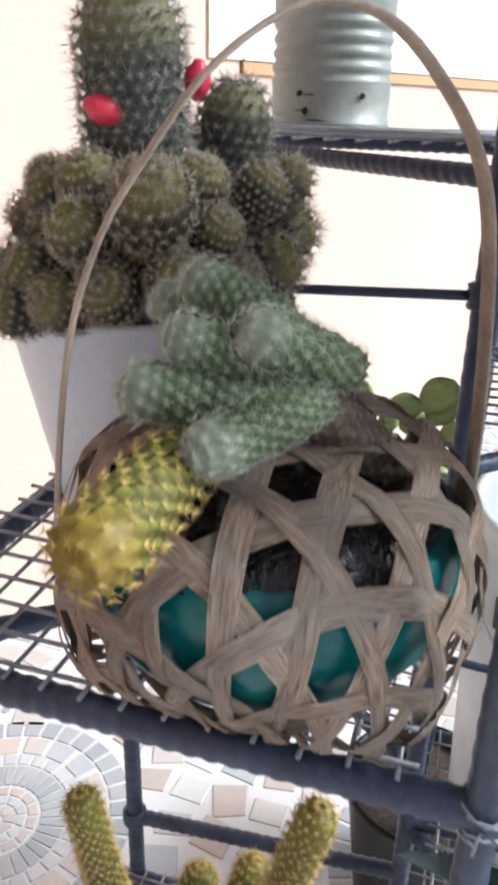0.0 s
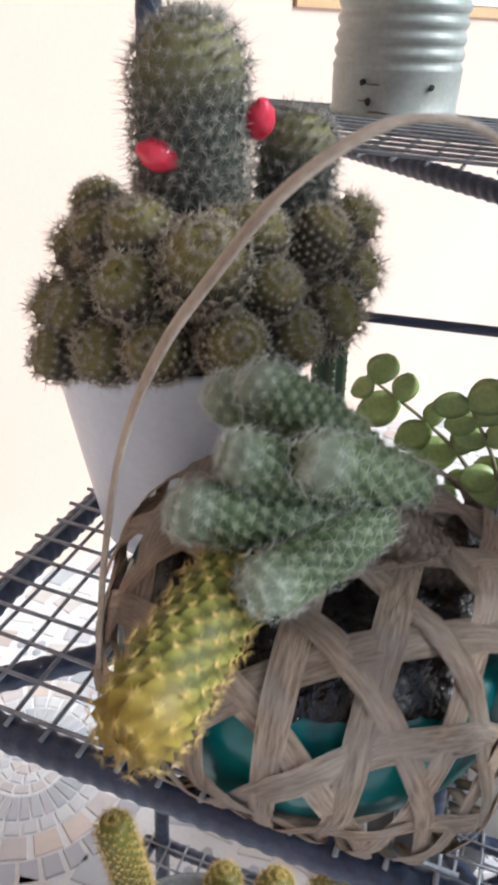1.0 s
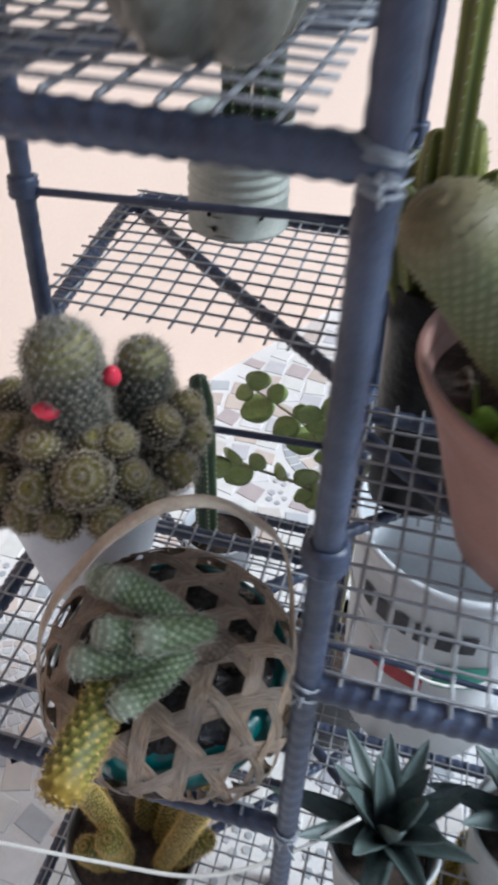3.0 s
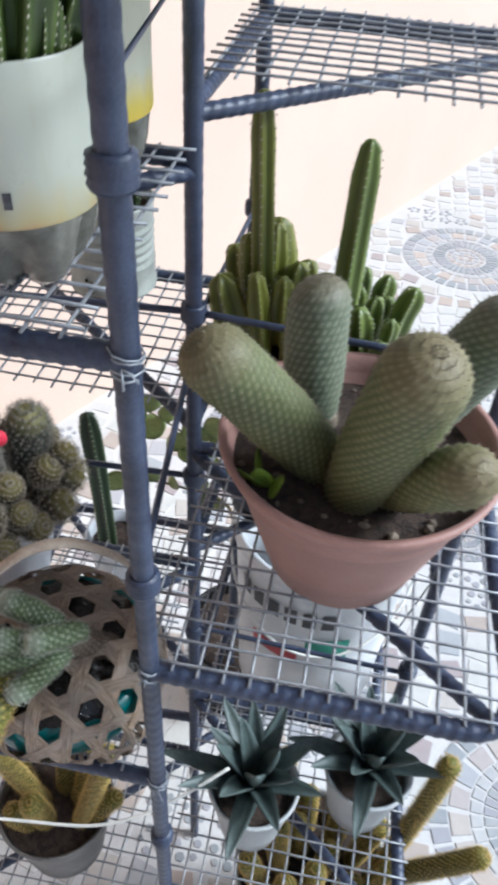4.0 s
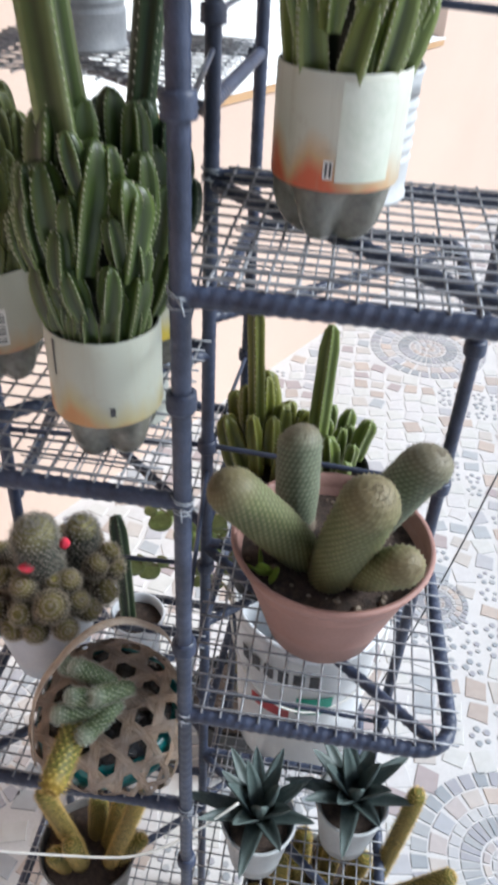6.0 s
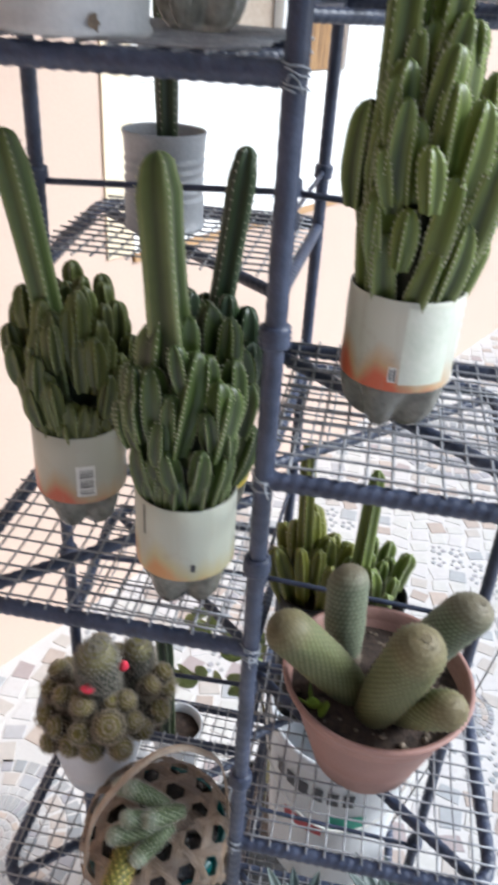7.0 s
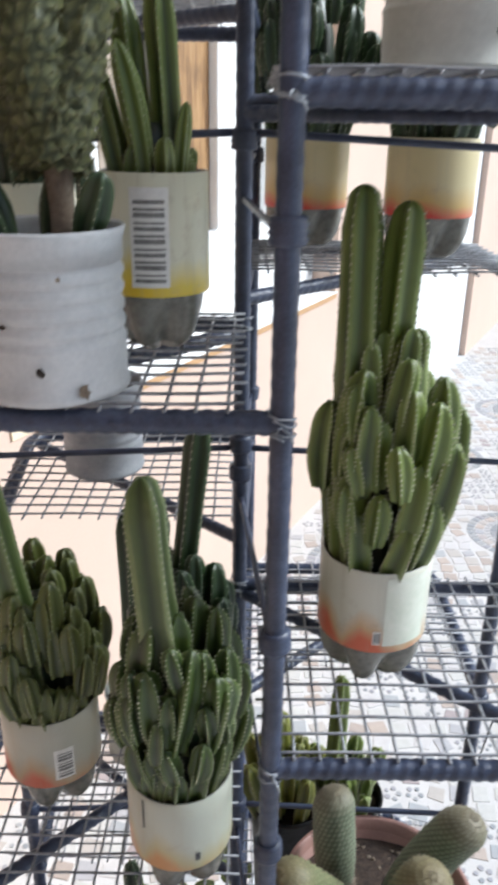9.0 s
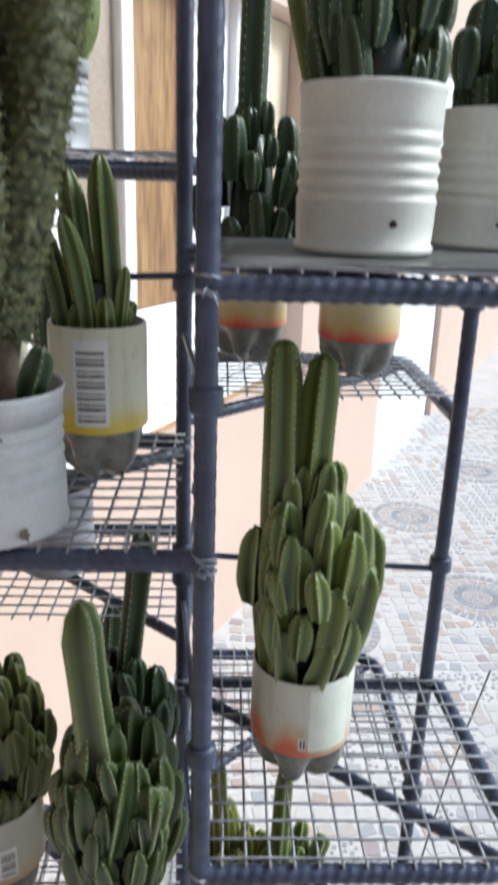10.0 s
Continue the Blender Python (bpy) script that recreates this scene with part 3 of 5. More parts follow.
def rack():
    rnd = random.Random(11)
    r = thing("plant_rack", pose(0.22, 0.56, FLOOR), "slate-blue welded rebar plant rack with staggered wire-mesh shelves", "plant rack")
    off = Vector((-0.22, -0.56, -FLOOR))
    for key, (x, y) in POST.items():
        top = 2.02
        bm = bmesh.new()
        rebar(bm, [Vector((x, y, z)) + off for z in np.linspace(FLOOR, top, 34)], 0.0072, 0.0125, 12, 0.004, 0.05)
        post = part("post", bm, M_STEEL, r)
        for z in {"front": (0.917, 1.189, 1.387, 1.659, 0.5), "middle": (0.770, 0.965, 1.40, 1.43, 1.70, 0.5), "left": (0.956, 1.42, 1.70, 0.253), "right": (0.95, 1.128, 1.42, 1.69, 0.5), "back": (0.95, 1.40, 1.68, 0.5)}[key]:
            part("tie_collar", collar(), M_STEEL, post, "", True, pose(x + off.x, y + off.y, z + off.z, rnd.uniform(-4, 4), rnd.uniform(-4, 4), rnd.uniform(0, 90)))
    mx, my = POST["middle"]
    for corner, levels in RACK.items():
        ex, ey = (X0 if "left" in corner else X1), (Y0 if "front" in corner else Y1)
        fx, sy = POST["front" if "front" in corner else "back"], POST["left" if "left" in corner else "right"]
        if corner == "back_left":
            ex = -0.066
        if corner == "back_right":
            ex = 0.476
        for z in levels:
            bm = bmesh.new()
            a, c, b = Vector((fx[0], ey, z)), Vector((ex, ey, z)), Vector((sy[0] + (-0.013 if ex < mx else 0.013), sy[1], z)) if "front" in corner else Vector((sy[0], sy[1] + 0.006, z))
            rebar(bm, [p + off for p in rounded(a, c, b)], 0.0074)
            inner = [[(fx[0], ey, z), (mx, my, z)], [(mx, my, z), (sy[0], sy[1], z)]]
            for q in inner[1:] if "front" in corner else inner[:1]:
                rebar(bm, [Vector(p) + off for p in q], 0.0066)
            shelf = part("shelf_frame", bm, M_STEEL, r)
            bm = bmesh.new()
            dx, dy = (0.02 if ex < mx else -0.02), (0.02 if ey < my else -0.02)
            rebar(bm, [Vector((mx, my, z - 0.008)) + off, Vector((ex + dx * 0.7, ey + dy * 0.7, z - 0.008)) + off], 0.0062)
            part("brace", bm, M_STEEL, shelf)
            edge = my if "front" in corner else (0.572 if ex < mx else 0.594)
            xs, ys = sorted((0.228 if corner == "front_right" else mx, -0.054 if corner == "back_left" else ex)), sorted((edge, ey))
            bm = wire_mesh(z + 0.0088, xs, ys, rnd)
            bmesh.ops.translate(bm, verts=bm.verts, vec=off)
            part("wire_mesh", bm, M_WIRE, shelf, "galvanised square wire mesh")
    # twists of pale tie wire where the front bars meet the posts
    for x, y, z in ((0.234, 0.318, 1.094), (0.234, 0.318, 1.2715), (0.234, 0.318, 1.546), (0.234, 0.318, 1.728), (0.234, 0.318, 0.811), (0.234, 0.318, 0.628), (0.208, 0.562, 1.546), (0.208, 0.562, 1.2715), (0.474, 0.56, 1.2715)):
        bm = bmesh.new()
        for k in range(2):
            pts, ph = [], rnd.uniform(0, 6)
            for i in range(15):
                a = ph + i * 0.75
                pts.append(Vector((x + 0.0090 * math.cos(a), y + 0.0090 * math.sin(a), z + 0.008 - 0.016 * i / 14 + rnd.uniform(-0.0012, 0.0012))) + off)
            tube(bm, pts, 0.0007, 5)
        for k in range(2):
            d = Vector((rnd.uniform(-1, 1), rnd.uniform(-1, 0.1), rnd.uniform(-1, 0.3))) * 0.010
            p = Vector((x, y - 0.0090, z)) + off
            tube(bm, [p, p + d * 0.6, p + d + Vector((0, 0, -0.004))], 0.0007, 5)
        part("tie_wire", bm, M_TIE, r, "twist of pale tie wire")
    bm = bmesh.new()
    rebar(bm, [Vector((*POST["left"], 0.253)) + off, Vector((*POST["middle"], 0.276)) + off], 0.0066)
    part("low_rail", bm, M_STEEL, r)
    for z in (0.50, 0.764, 0.959, 1.42, 1.70):
        for end in ("left", "right"):
            if (z, end) in ((0.764, "right"), (0.50, "left")):
                continue
            ends = [Vector((*POST["middle"], z + 0.006)) + off, Vector((*POST[end], z - 0.006)) + off]
            bm = bmesh.new()
            tube(bm, resample(ends, 0.03), 0.0032, 8)
            part("tie_rod", bm, M_STEEL, r)
    for z, end in ((0.93, "front"), (1.222, "front"), (1.374, "front"), (1.654, "front"), (0.95, "back"), (1.40, "back"), (1.68, "back")):
        ends = [Vector((*POST["middle"], z)) + off, Vector((*POST[end], z)) + off]
        bm = bmesh.new()
        tube(bm, resample(ends, 0.03), 0.0013 if z == 1.222 else 0.0026, 8)
        part("tie_rod", bm, M_STEEL, r)
    return r


rack()


# ---- cactus parts ----
def column_mesh(name, r, length, ribs, seed, mats, bend=0.12, dots=0.0075, base=0.75, dotsize=0.0011, peak=0.0, curl=0.0):
    """A ribbed column, rounded at the tip, with woolly areoles along its ribs."""
    rnd = random.Random(seed)
    bm = bmesh.new()
    ridge, along = bm.verts.layers.float.new("ridge"), bm.verts.layers.float.new("along")
    bx, by, ph = rnd.uniform(-bend, bend), rnd.uniform(-bend, bend), rnd.uniform(0, 6)
    bx, by = (-curl, by * 0.4) if curl else (bx, by)
    n, seg = max(10, int(length / 0.007)), ribs * 6
    cap = min(0.5, 1.6 * r / length)

    def centre(s):
        return Vector((bx * length * s * s, by * length * s * s, length * s))

    def fat(s):
        if peak:
            f = base + (1 - base) * math.sin(min(1.0, s / peak) * math.pi / 2)
            q = max(0.0, (s - 0.68) / 0.32)
            f *= math.sqrt(max(0.0, 1 - q**2.3)) * 0.97 + 0.03
        else:
            f = base + (1 - base) * min(1.0, s / 0.35)
            if s > 1 - cap:
                q = (s - 1 + cap) / cap
                f *= math.sqrt(max(0.0, 1 - q * q)) * 0.97 + 0.03
        return f * (1 + 0.04 * math.sin(9 * s + ph))

    def radius(a, s):
        return r * fat(s) * (1.0 - 0.42 * abs(math.sin(ribs * (a - ph) / 2)) ** 0.85)

    rows = []
    for i in range(n + 1):
        s = i / n if i < n - 3 else 1 - cap * (0.5 * ((n - i) / 4.0) ** 2)
        s = 1 - (1 - i / n) ** 1.5 if peak else s
        c, row = centre(s), []
        for k in range(seg):
            a = ph + 2 * math.pi * k / seg
            v = bm.verts.new(c + radius(a, s) * Vector((math.cos(a), math.sin(a), 0)))
            v[ridge], v[along] = abs(math.cos(ribs * (a - ph) / 2)), s
            row.append(v)
        rows.append(row)
    for a, b in zip(rows, rows[1:]):
        skin(bm, a, b)
    bm.faces.new(rows[-1])
    if dots:
        for k in range(ribs):
            a = ph + 2 * math.pi * k / ribs
            z = 0.01
            while z < length * 0.985:
                s = z / length
                d = Vector((math.cos(a), math.sin(a), 0.0))
                p = centre(s) + d * radius(a, s)
                e = dotsize
                vs = [bm.verts.new(p + Vector(q) * e) for q in ((1, 0, 0), (-1, 0, 0), (0, 1, 0), (0, -1, 0), (0, 0, 1.3), (0, 0, -1.3))]
                for f in ((0, 2, 4), (2, 1, 4), (1, 3, 4), (3, 0, 4), (2, 0, 5), (1, 2, 5), (3, 1, 5), (0, 3, 5)):
                    bm.faces.new([vs[q] for q in f]).material_index = 1
                z += dots * rnd.uniform(0.85, 1.15)
    return finish(name, bm, mats)


def finish(name, bm, mats):
    me = bpy.data.meshes.new(name)
    bm.to_mesh(me)
    bm.free()
    for x in mats:
        me.materials.append(x)
    me.polygons.foreach_set("use_smooth", [True] * len(me.polygons))
    return me


def knob_mesh(name, r, length, seed, mats, pitch=0.006, knob=0.0014, spines=8, slen=0.006, sw=0.00022, flare=0.8, bend=0.0, base=0.8, central=0, taper=0.0, jit=0.0, web=0.0):
    """A round or club-shaped cactus: staggered knobs, each with a star of spines."""
    rnd = random.Random(seed)
    bm = bmesh.new()
    ridge, along = bm.verts.layers.float.new("ridge"), bm.verts.layers.float.new("along")
    m = max(8, round(2 * math.pi * r / pitch))
    cap = min(0.97, r / length)
    arc = length - r + 1.45 * r
    rows_n = max(6, round(arc / (pitch * 0.5)))
    bx, by = rnd.uniform(-1, 1) * bend, rnd.uniform(-1, 1) * bend
    rows, stars = [], []
    for i in range(rows_n + 1):
        t = i / rows_n * arc
        straight = length - r
        if t <= straight:
            z, f = t, base + (1 - base) * math.sin(min(1.0, t / max(1e-6, 0.5 * length)) * math.pi / 2)
            nz = 0.0
        else:
            q = (t - straight) / (arc - straight) * math.pi / 2 * 0.97
            f0 = base + (1 - base) * math.sin(min(1.0, straight / max(1e-6, 0.5 * length)) * math.pi / 2)
            z, f, nz = straight + r * math.sin(q), f0 * math.cos(q), math.sin(q)
        s = z / length
        f *= 1 - taper * s
        c = Vector((bx * length * s * s, by * length * s * s, z))
        row = []
        for k in range(2 * m):
            a = math.pi * k / m
            high = i % 2 == 0 and (k + i // 2) % 2 == 0
            d = Vector((math.cos(a) * math.cos(math.asin(nz)), math.sin(a) * math.cos(math.asin(nz)), nz))
            p = c + Vector((math.cos(a), math.sin(a), 0)) * r * f + d * (knob * min(1.0, f * 2) * rnd.uniform(0.8, 1.2) if high else 0.0)
            v = bm.verts.new(p)
            v[ridge], v[along] = (1.0 if high else 0.0), s
            row.append(v)
            v.co += Vector([rnd.uniform(-jit, jit) for _ in range(3)])
            if high and (f > 0.12 or k % 6 == 0):
                stars.append((v.co.copy(), d, max(0.0, s - 0.70) / 0.30))
        rows.append(row)
    for a, b in zip(rows, rows[1:]):
        skin(bm, a, b)
    bm.faces.new(rows[-1])
    for p, d, young in stars:
        x = d.orthogonal().normalized()
        y = d.cross(x)
        ph = rnd.uniform(0, 6)
        more = int(spines * (1 + web * young))
        for k in range(more):
            b = ph + 2 * math.pi * k / more
            w = (math.cos(b) * x + math.sin(b) * y) * flare + d * (1.0 - 0.55 * flare) + Vector([rnd.uniform(-0.15, 0.15) for _ in range(3)])
            spine(bm, p + w * (slen * 0.10 if web else 0.0), w, slen * rnd.uniform(0.7, 1.2) * (1 + 0.3 * web * young), sw, 1)
        for k in range(central):
            spine(bm, p, d + Vector([rnd.uniform(-0.4, 0.4) for _ in range(3)]), slen * 1.3 * rnd.uniform(0.8, 1.2), sw * 1.2, 1)
    return finish(name, bm, mats)


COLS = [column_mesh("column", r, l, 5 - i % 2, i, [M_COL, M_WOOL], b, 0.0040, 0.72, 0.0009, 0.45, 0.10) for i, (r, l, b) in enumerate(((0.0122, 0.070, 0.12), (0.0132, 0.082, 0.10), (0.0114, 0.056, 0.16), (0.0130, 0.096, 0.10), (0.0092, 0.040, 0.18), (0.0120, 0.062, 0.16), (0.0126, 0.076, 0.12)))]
# Same stems in the darkened skin, for the clump painted as shaded.
SHADED_COLS = [column_mesh("shaded_column", r, l, 5 - i % 2, 50 + i, [M_COLSHADED, M_WOOL], b, 0.0040, 0.72, 0.0008, 0.45, 0.10) for i, (r, l, b) in enumerate(((0.0120, 0.064, 0.12), (0.0130, 0.078, 0.10), (0.0108, 0.050, 0.16), (0.0128, 0.086, 0.10), (0.0090, 0.038, 0.18), (0.0120, 0.058, 0.16)))]
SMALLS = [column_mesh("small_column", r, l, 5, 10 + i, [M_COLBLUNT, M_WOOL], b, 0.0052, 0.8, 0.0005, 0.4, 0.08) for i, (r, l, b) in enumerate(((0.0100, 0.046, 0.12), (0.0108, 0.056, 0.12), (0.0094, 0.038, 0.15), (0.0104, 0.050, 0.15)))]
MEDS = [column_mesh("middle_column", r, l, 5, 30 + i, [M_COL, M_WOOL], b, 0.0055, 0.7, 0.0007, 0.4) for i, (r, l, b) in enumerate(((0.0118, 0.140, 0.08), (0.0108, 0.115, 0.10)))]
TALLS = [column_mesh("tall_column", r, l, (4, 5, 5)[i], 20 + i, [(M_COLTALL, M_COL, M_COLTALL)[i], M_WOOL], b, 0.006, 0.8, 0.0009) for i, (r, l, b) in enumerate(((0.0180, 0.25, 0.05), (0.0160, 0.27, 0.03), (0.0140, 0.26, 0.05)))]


def tilt(p, d, roll=0.0, scale=1.0):
    return Matrix.Translation(Vector(p)) @ frame_at(d) @ pose(0, 0, 0, 0, 0, roll) @ Matrix.Scale(scale, 4)


def clump(parent, rnd, count, foot, lift, height, wide, talls=(), meshes=None, top=0.55, size=1.0):
    """A dense clump of ribbed stems in rising tiers; foot: its radius at the pot's mouth, wide: at its widest, top: the share left at the top."""
    meshes = meshes or COLS

    def girth(s):
        if s < 0.4:
            return foot + (wide - foot) * math.sin(s / 0.4 * math.pi / 2)
        return wide * (top + (1 - top) * math.cos((s - 0.4) / 0.6 * math.pi / 2))

    for i in range(count):
        s = ((i + rnd.uniform(0.1, 0.9)) / count) ** 1.12
        a = i * 2.399963 + rnd.uniform(-0.6, 0.6)
        out = girth(s) * (rnd.uniform(0.80, 1.08) if s < 0.86 else math.sqrt(rnd.random()))
        mesh, k = rnd.choice(meshes), size * rnd.uniform(0.85, 1.15)
        # each stem leaves the heart outwards and curls upright
        away = Vector((math.cos(a), math.sin(a), 0.0))
        lean = (0.46 - 0.36 * s) * rnd.uniform(0.55, 1.25)
        d = (away * lean + Vector((-away.y, away.x, 0.0)) * rnd.uniform(-0.16, 0.16) + Vector((0, 0, 1))).normalized()
        side = d.cross(away).normalized()
        turn = Matrix((side.cross(d), side, d)).transposed()
        head = max((v.co for v in mesh.vertices), key=lambda co: co.z)
        tip = away * out + Vector((0, 0, lift + 0.022 + (height - 0.022) * s + rnd.uniform(-0.006, 0.006)))
        deep = tip.z - (lift - 0.012)
        if (turn @ head).z * k > deep:
            k = max(0.5, deep / (turn @ head).z)
        p = tip - turn @ head * k
        low = math.hypot(p.x, p.y)
        if p.z < lift + 0.014:
            p.z = lift - 0.012
            if low > foot * 0.68:
                p.x, p.y = p.x * foot * 0.68 / low, p.y * foot * 0.68 / low
        part("stem", None, None, parent, mesh=mesh, m=Matrix.Translation(p) @ turn.to_4x4() @ Matrix.Scale(k, 4))
    # Added dark core; it stands for the shade in the gaps between stems.
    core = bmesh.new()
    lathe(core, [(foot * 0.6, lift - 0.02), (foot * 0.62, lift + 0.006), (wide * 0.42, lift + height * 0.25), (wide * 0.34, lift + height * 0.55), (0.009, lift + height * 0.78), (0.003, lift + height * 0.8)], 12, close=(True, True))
    part("old_wood", core, M_COLDARK, parent, "dark core added for the shade between the stems")
    for mesh, p, d, s in talls:
        part("tall_stem", None, None, parent, "tall ribbed stem", mesh=mesh, m=tilt(p, d, rnd.uniform(0, 60), s))


# ---- planters cut from bottles, tins and pots ----
def foot_wave(a, z, r):
    k = max(0.0, 1 - z / 0.046)
    return r * (1 - 0.55 * k**0.8 * (0.5 + 0.5 * math.cos(5 * a)) ** 1.6)


def bottle(name, x, y, z, turn, label_mat, label, d=0.088, bars=(), group="bottle planters", tall=0.115):
    ob = thing(name, pose(x, y, z, 0, 0, turn), label, "bottle planter", group)
    r = d / 2
    bm = bmesh.new()
    prof = [(0.012, 0.012), (0.020, 0.003), (r * 0.56, 0.0), (r * 0.76, 0.006), (r * 0.90, 0.016), (r * 0.97, 0.027), (r, 0.040), (r, 0.05), (r, tall), (r - 0.0012, tall), (r - 0.0012, tall - 0.02)]
    lathe(bm, prof, 50, wob=foot_wave, close=(True, False))
    body = part("bottle", bm, M_PET, ob, "cloudy cut plastic bottle with a lobed foot")
    bm = bmesh.new()
    crin = lambda a, zz, rr: rr + 0.0003 * noise.noise(Vector((math.cos(a) * 3, math.sin(a) * 3, zz * 60)))
    lathe(bm, [(r + 0.0006, 0.042), (r + 0.0012, 0.044), (r + 0.001, 0.07), (r + 0.0012, 0.095), (r + 0.001, tall - 0.001), (r + 0.0002, tall)], 50, wob=crin)
    part("label", bm, label_mat, body, "worn printed wrap label")
    bm = bmesh.new()
    lathe(bm, [(0.002, tall - 0.008), (r * 0.5, tall - 0.010), (r - 0.002, tall - 0.014)], 24, wob=lambda a, zz, rr: rr, close=(True, False))
    part("soil", bm, M_SOIL, ob)
    for k, (a0, z0, w, h, mat) in enumerate(bars):
        bm = bmesh.new()
        n, r = 8, d / 2 + (0.0003 if k else 0.0)
        lo = [bm.verts.new(((r + 0.0015) * math.cos(radians(a0) + w * i / n), (r + 0.0015) * math.sin(radians(a0) + w * i / n), z0)) for i in range(n + 1)]
        hi = [bm.verts.new(((r + 0.0015) * math.cos(radians(a0) + w * i / n), (r + 0.0015) * math.sin(radians(a0) + w * i / n), z0 + h)) for i in range(n + 1)]
        for i in range(n):
            bm.faces.new((lo[i], lo[i + 1], hi[i + 1], hi[i]))
        part("printed_bar", bm, mat, body)
    return ob


def tin(name, x, y, z, turn, mat, label, d=0.09, h=0.11, holes=((255, 0.02), (290, 0.02)), group="tin planters", rib=0.9):
    ob = thing(name, pose(x, y, z, 0, 0, turn), label, "tin planter", group)
    r = d / 2
    prof = [(r * 0.3, 0.003), (r - 0.003, 0.002), (r - 0.0005, 0.0), (r + 0.0012, 0.002), (r + 0.0012, 0.005), (r - 0.0006, 0.007), (r, 0.02)]
    zz = 0.3 * h
    while zz < 0.76 * h:
        prof += [(r, zz), (r + 0.0006 * rib, zz + 0.0020), (r + 0.0006 * rib, zz + 0.0034), (r - 0.0006 * rib, zz + 0.0056), (r - 0.0014 * rib, zz + 0.0078), (r - 0.0006 * rib, zz + 0.0094)]
        zz += 0.0102
    prof += [(r, 0.8 * h), (r, h - 0.008), (r + 0.001, h - 0.005), (r + 0.0018, h - 0.002), (r + 0.001, h), (r - 0.001, h - 0.002), (r - 0.0012, h - 0.02)]
    bm = bmesh.new()
    dent = lambda a, z_, rr: rr + 0.0009 * noise.noise(Vector((math.cos(a) * 1.5 + x * 9, math.sin(a) * 1.5, z_ * 25)))
    lathe(bm, prof, 48, wob=dent, close=(True, False))
    body = part("tin", bm, mat, ob)
    for a, hz in holes:
        bm = bmesh.new()
        c = Vector(((r + 0.0011) * math.cos(radians(a)), (r + 0.0011) * math.sin(radians(a)), hz))
        mm = Matrix.Translation(c) @ frame_at((math.cos(radians(a)), math.sin(radians(a)), 0))
        rr = [0.0026 * random.Random(int(a + k)).uniform(0.75, 1.3) for k in range(9)]
        v = ring(bm, mm, rr, 0.0)
        w = ring(bm, mm, [q * 0.7 for q in rr], 0.0006)
        skin(bm, v, w)
        bm.faces.new(w)
        part("drain_hole", bm, M_HOLE, body, "dark punched drain hole")
    bm = bmesh.new()
    lathe(bm, [(0.002, h - 0.012), (r * 0.6, h - 0.013), (r - 0.002, h - 0.016)], 24, close=(True, False))
    part("soil", bm, M_SOIL, ob)
    return ob


def pot(parent, name, mat, r0, r1, h, rim=0.012, lip=0.003, label=""):
    bm = bmesh.new()
    rr = lambda z: r0 + (r1 - r0) * z / h
    prof = [(r0 * 0.4, 0.004), (r0 - 0.004, 0.003), (r0, 0.0), (rr(0.3 * h), 0.3 * h), (rr(h - rim), h - rim), (rr(h - rim) + lip, h - rim + 0.002), (r1 + lip, h - 0.003), (r1 + lip - 0.001, h), (r1 - 0.002, h - 0.001), (r1 - 0.004, h - 0.02), (rr(0.5 * h) - 0.004, 0.5 * h)]
    lathe(bm, prof, 56, close=(True, False))
    return part(name, bm, mat, parent, label)


def soil(parent, r, z, mat=None, lumps=0.003):
    bm = bmesh.new()
    lathe(bm, [(0.002, z), (r * 0.35, z + 0.002), (r * 0.7, z), (r, z - 0.003)], 30, wob=lambda a, zz, rr: rr, close=(True, False))
    for v in bm.verts:
        v.co.z += lumps * noise.noise(v.co * 70)
    return part("soil", bm, mat or M_SOIL, parent)


# ---- lower left shelf: basket, spiny cluster in a white pot ----
BASKET = (0.132, 0.376, 0.6385)
DOME = [(0.0, 0.0, 0.1164), (0.029, 0.0274, 0.1158), (0.052, 0.0491, 0.1124), (0.074, 0.068, 0.1051), (0.092, 0.0813, 0.0915), (0.111, 0.0888, 0.0712), (0.132, 0.0915, 0.048), (0.152, 0.088, 0.026), (0.171, 0.08, 0.005), (0.195, 0.058, 0.001), (0.25, 0.008, 0.001)]


def dome(u, v, lift=0.0):
    """A flat weave laid over the basket's round form."""
    rho, phi = math.hypot(u, v), math.atan2(v, u)
    rs = [d[0] for d in DOME]
    r, z = float(np.interp(rho, rs, [d[1] for d in DOME])), float(np.interp(rho, rs, [d[2] for d in DOME]))
    e = 0.004
    r2, z2 = float(np.interp(rho + e, rs, [d[1] for d in DOME])), float(np.interp(rho + e, rs, [d[2] for d in DOME]))
    t = Vector((r2 - r, z2 - z)).normalized()
    nr, nz = -t.y, t.x
    # towards its foot the basket turns from round to nearly square
    square = max(0.0, min(1.0, (0.055 - z) / 0.05))
    turn = phi + radians(35)
    side = (abs(math.cos(turn)) ** 4 + abs(math.sin(turn) / 0.80) ** 4) ** -0.25
    out = (r + nr * lift) * (1 + square * (side - 1))
    return Vector((out * math.cos(phi), out * math.sin(phi), z + nz * lift))


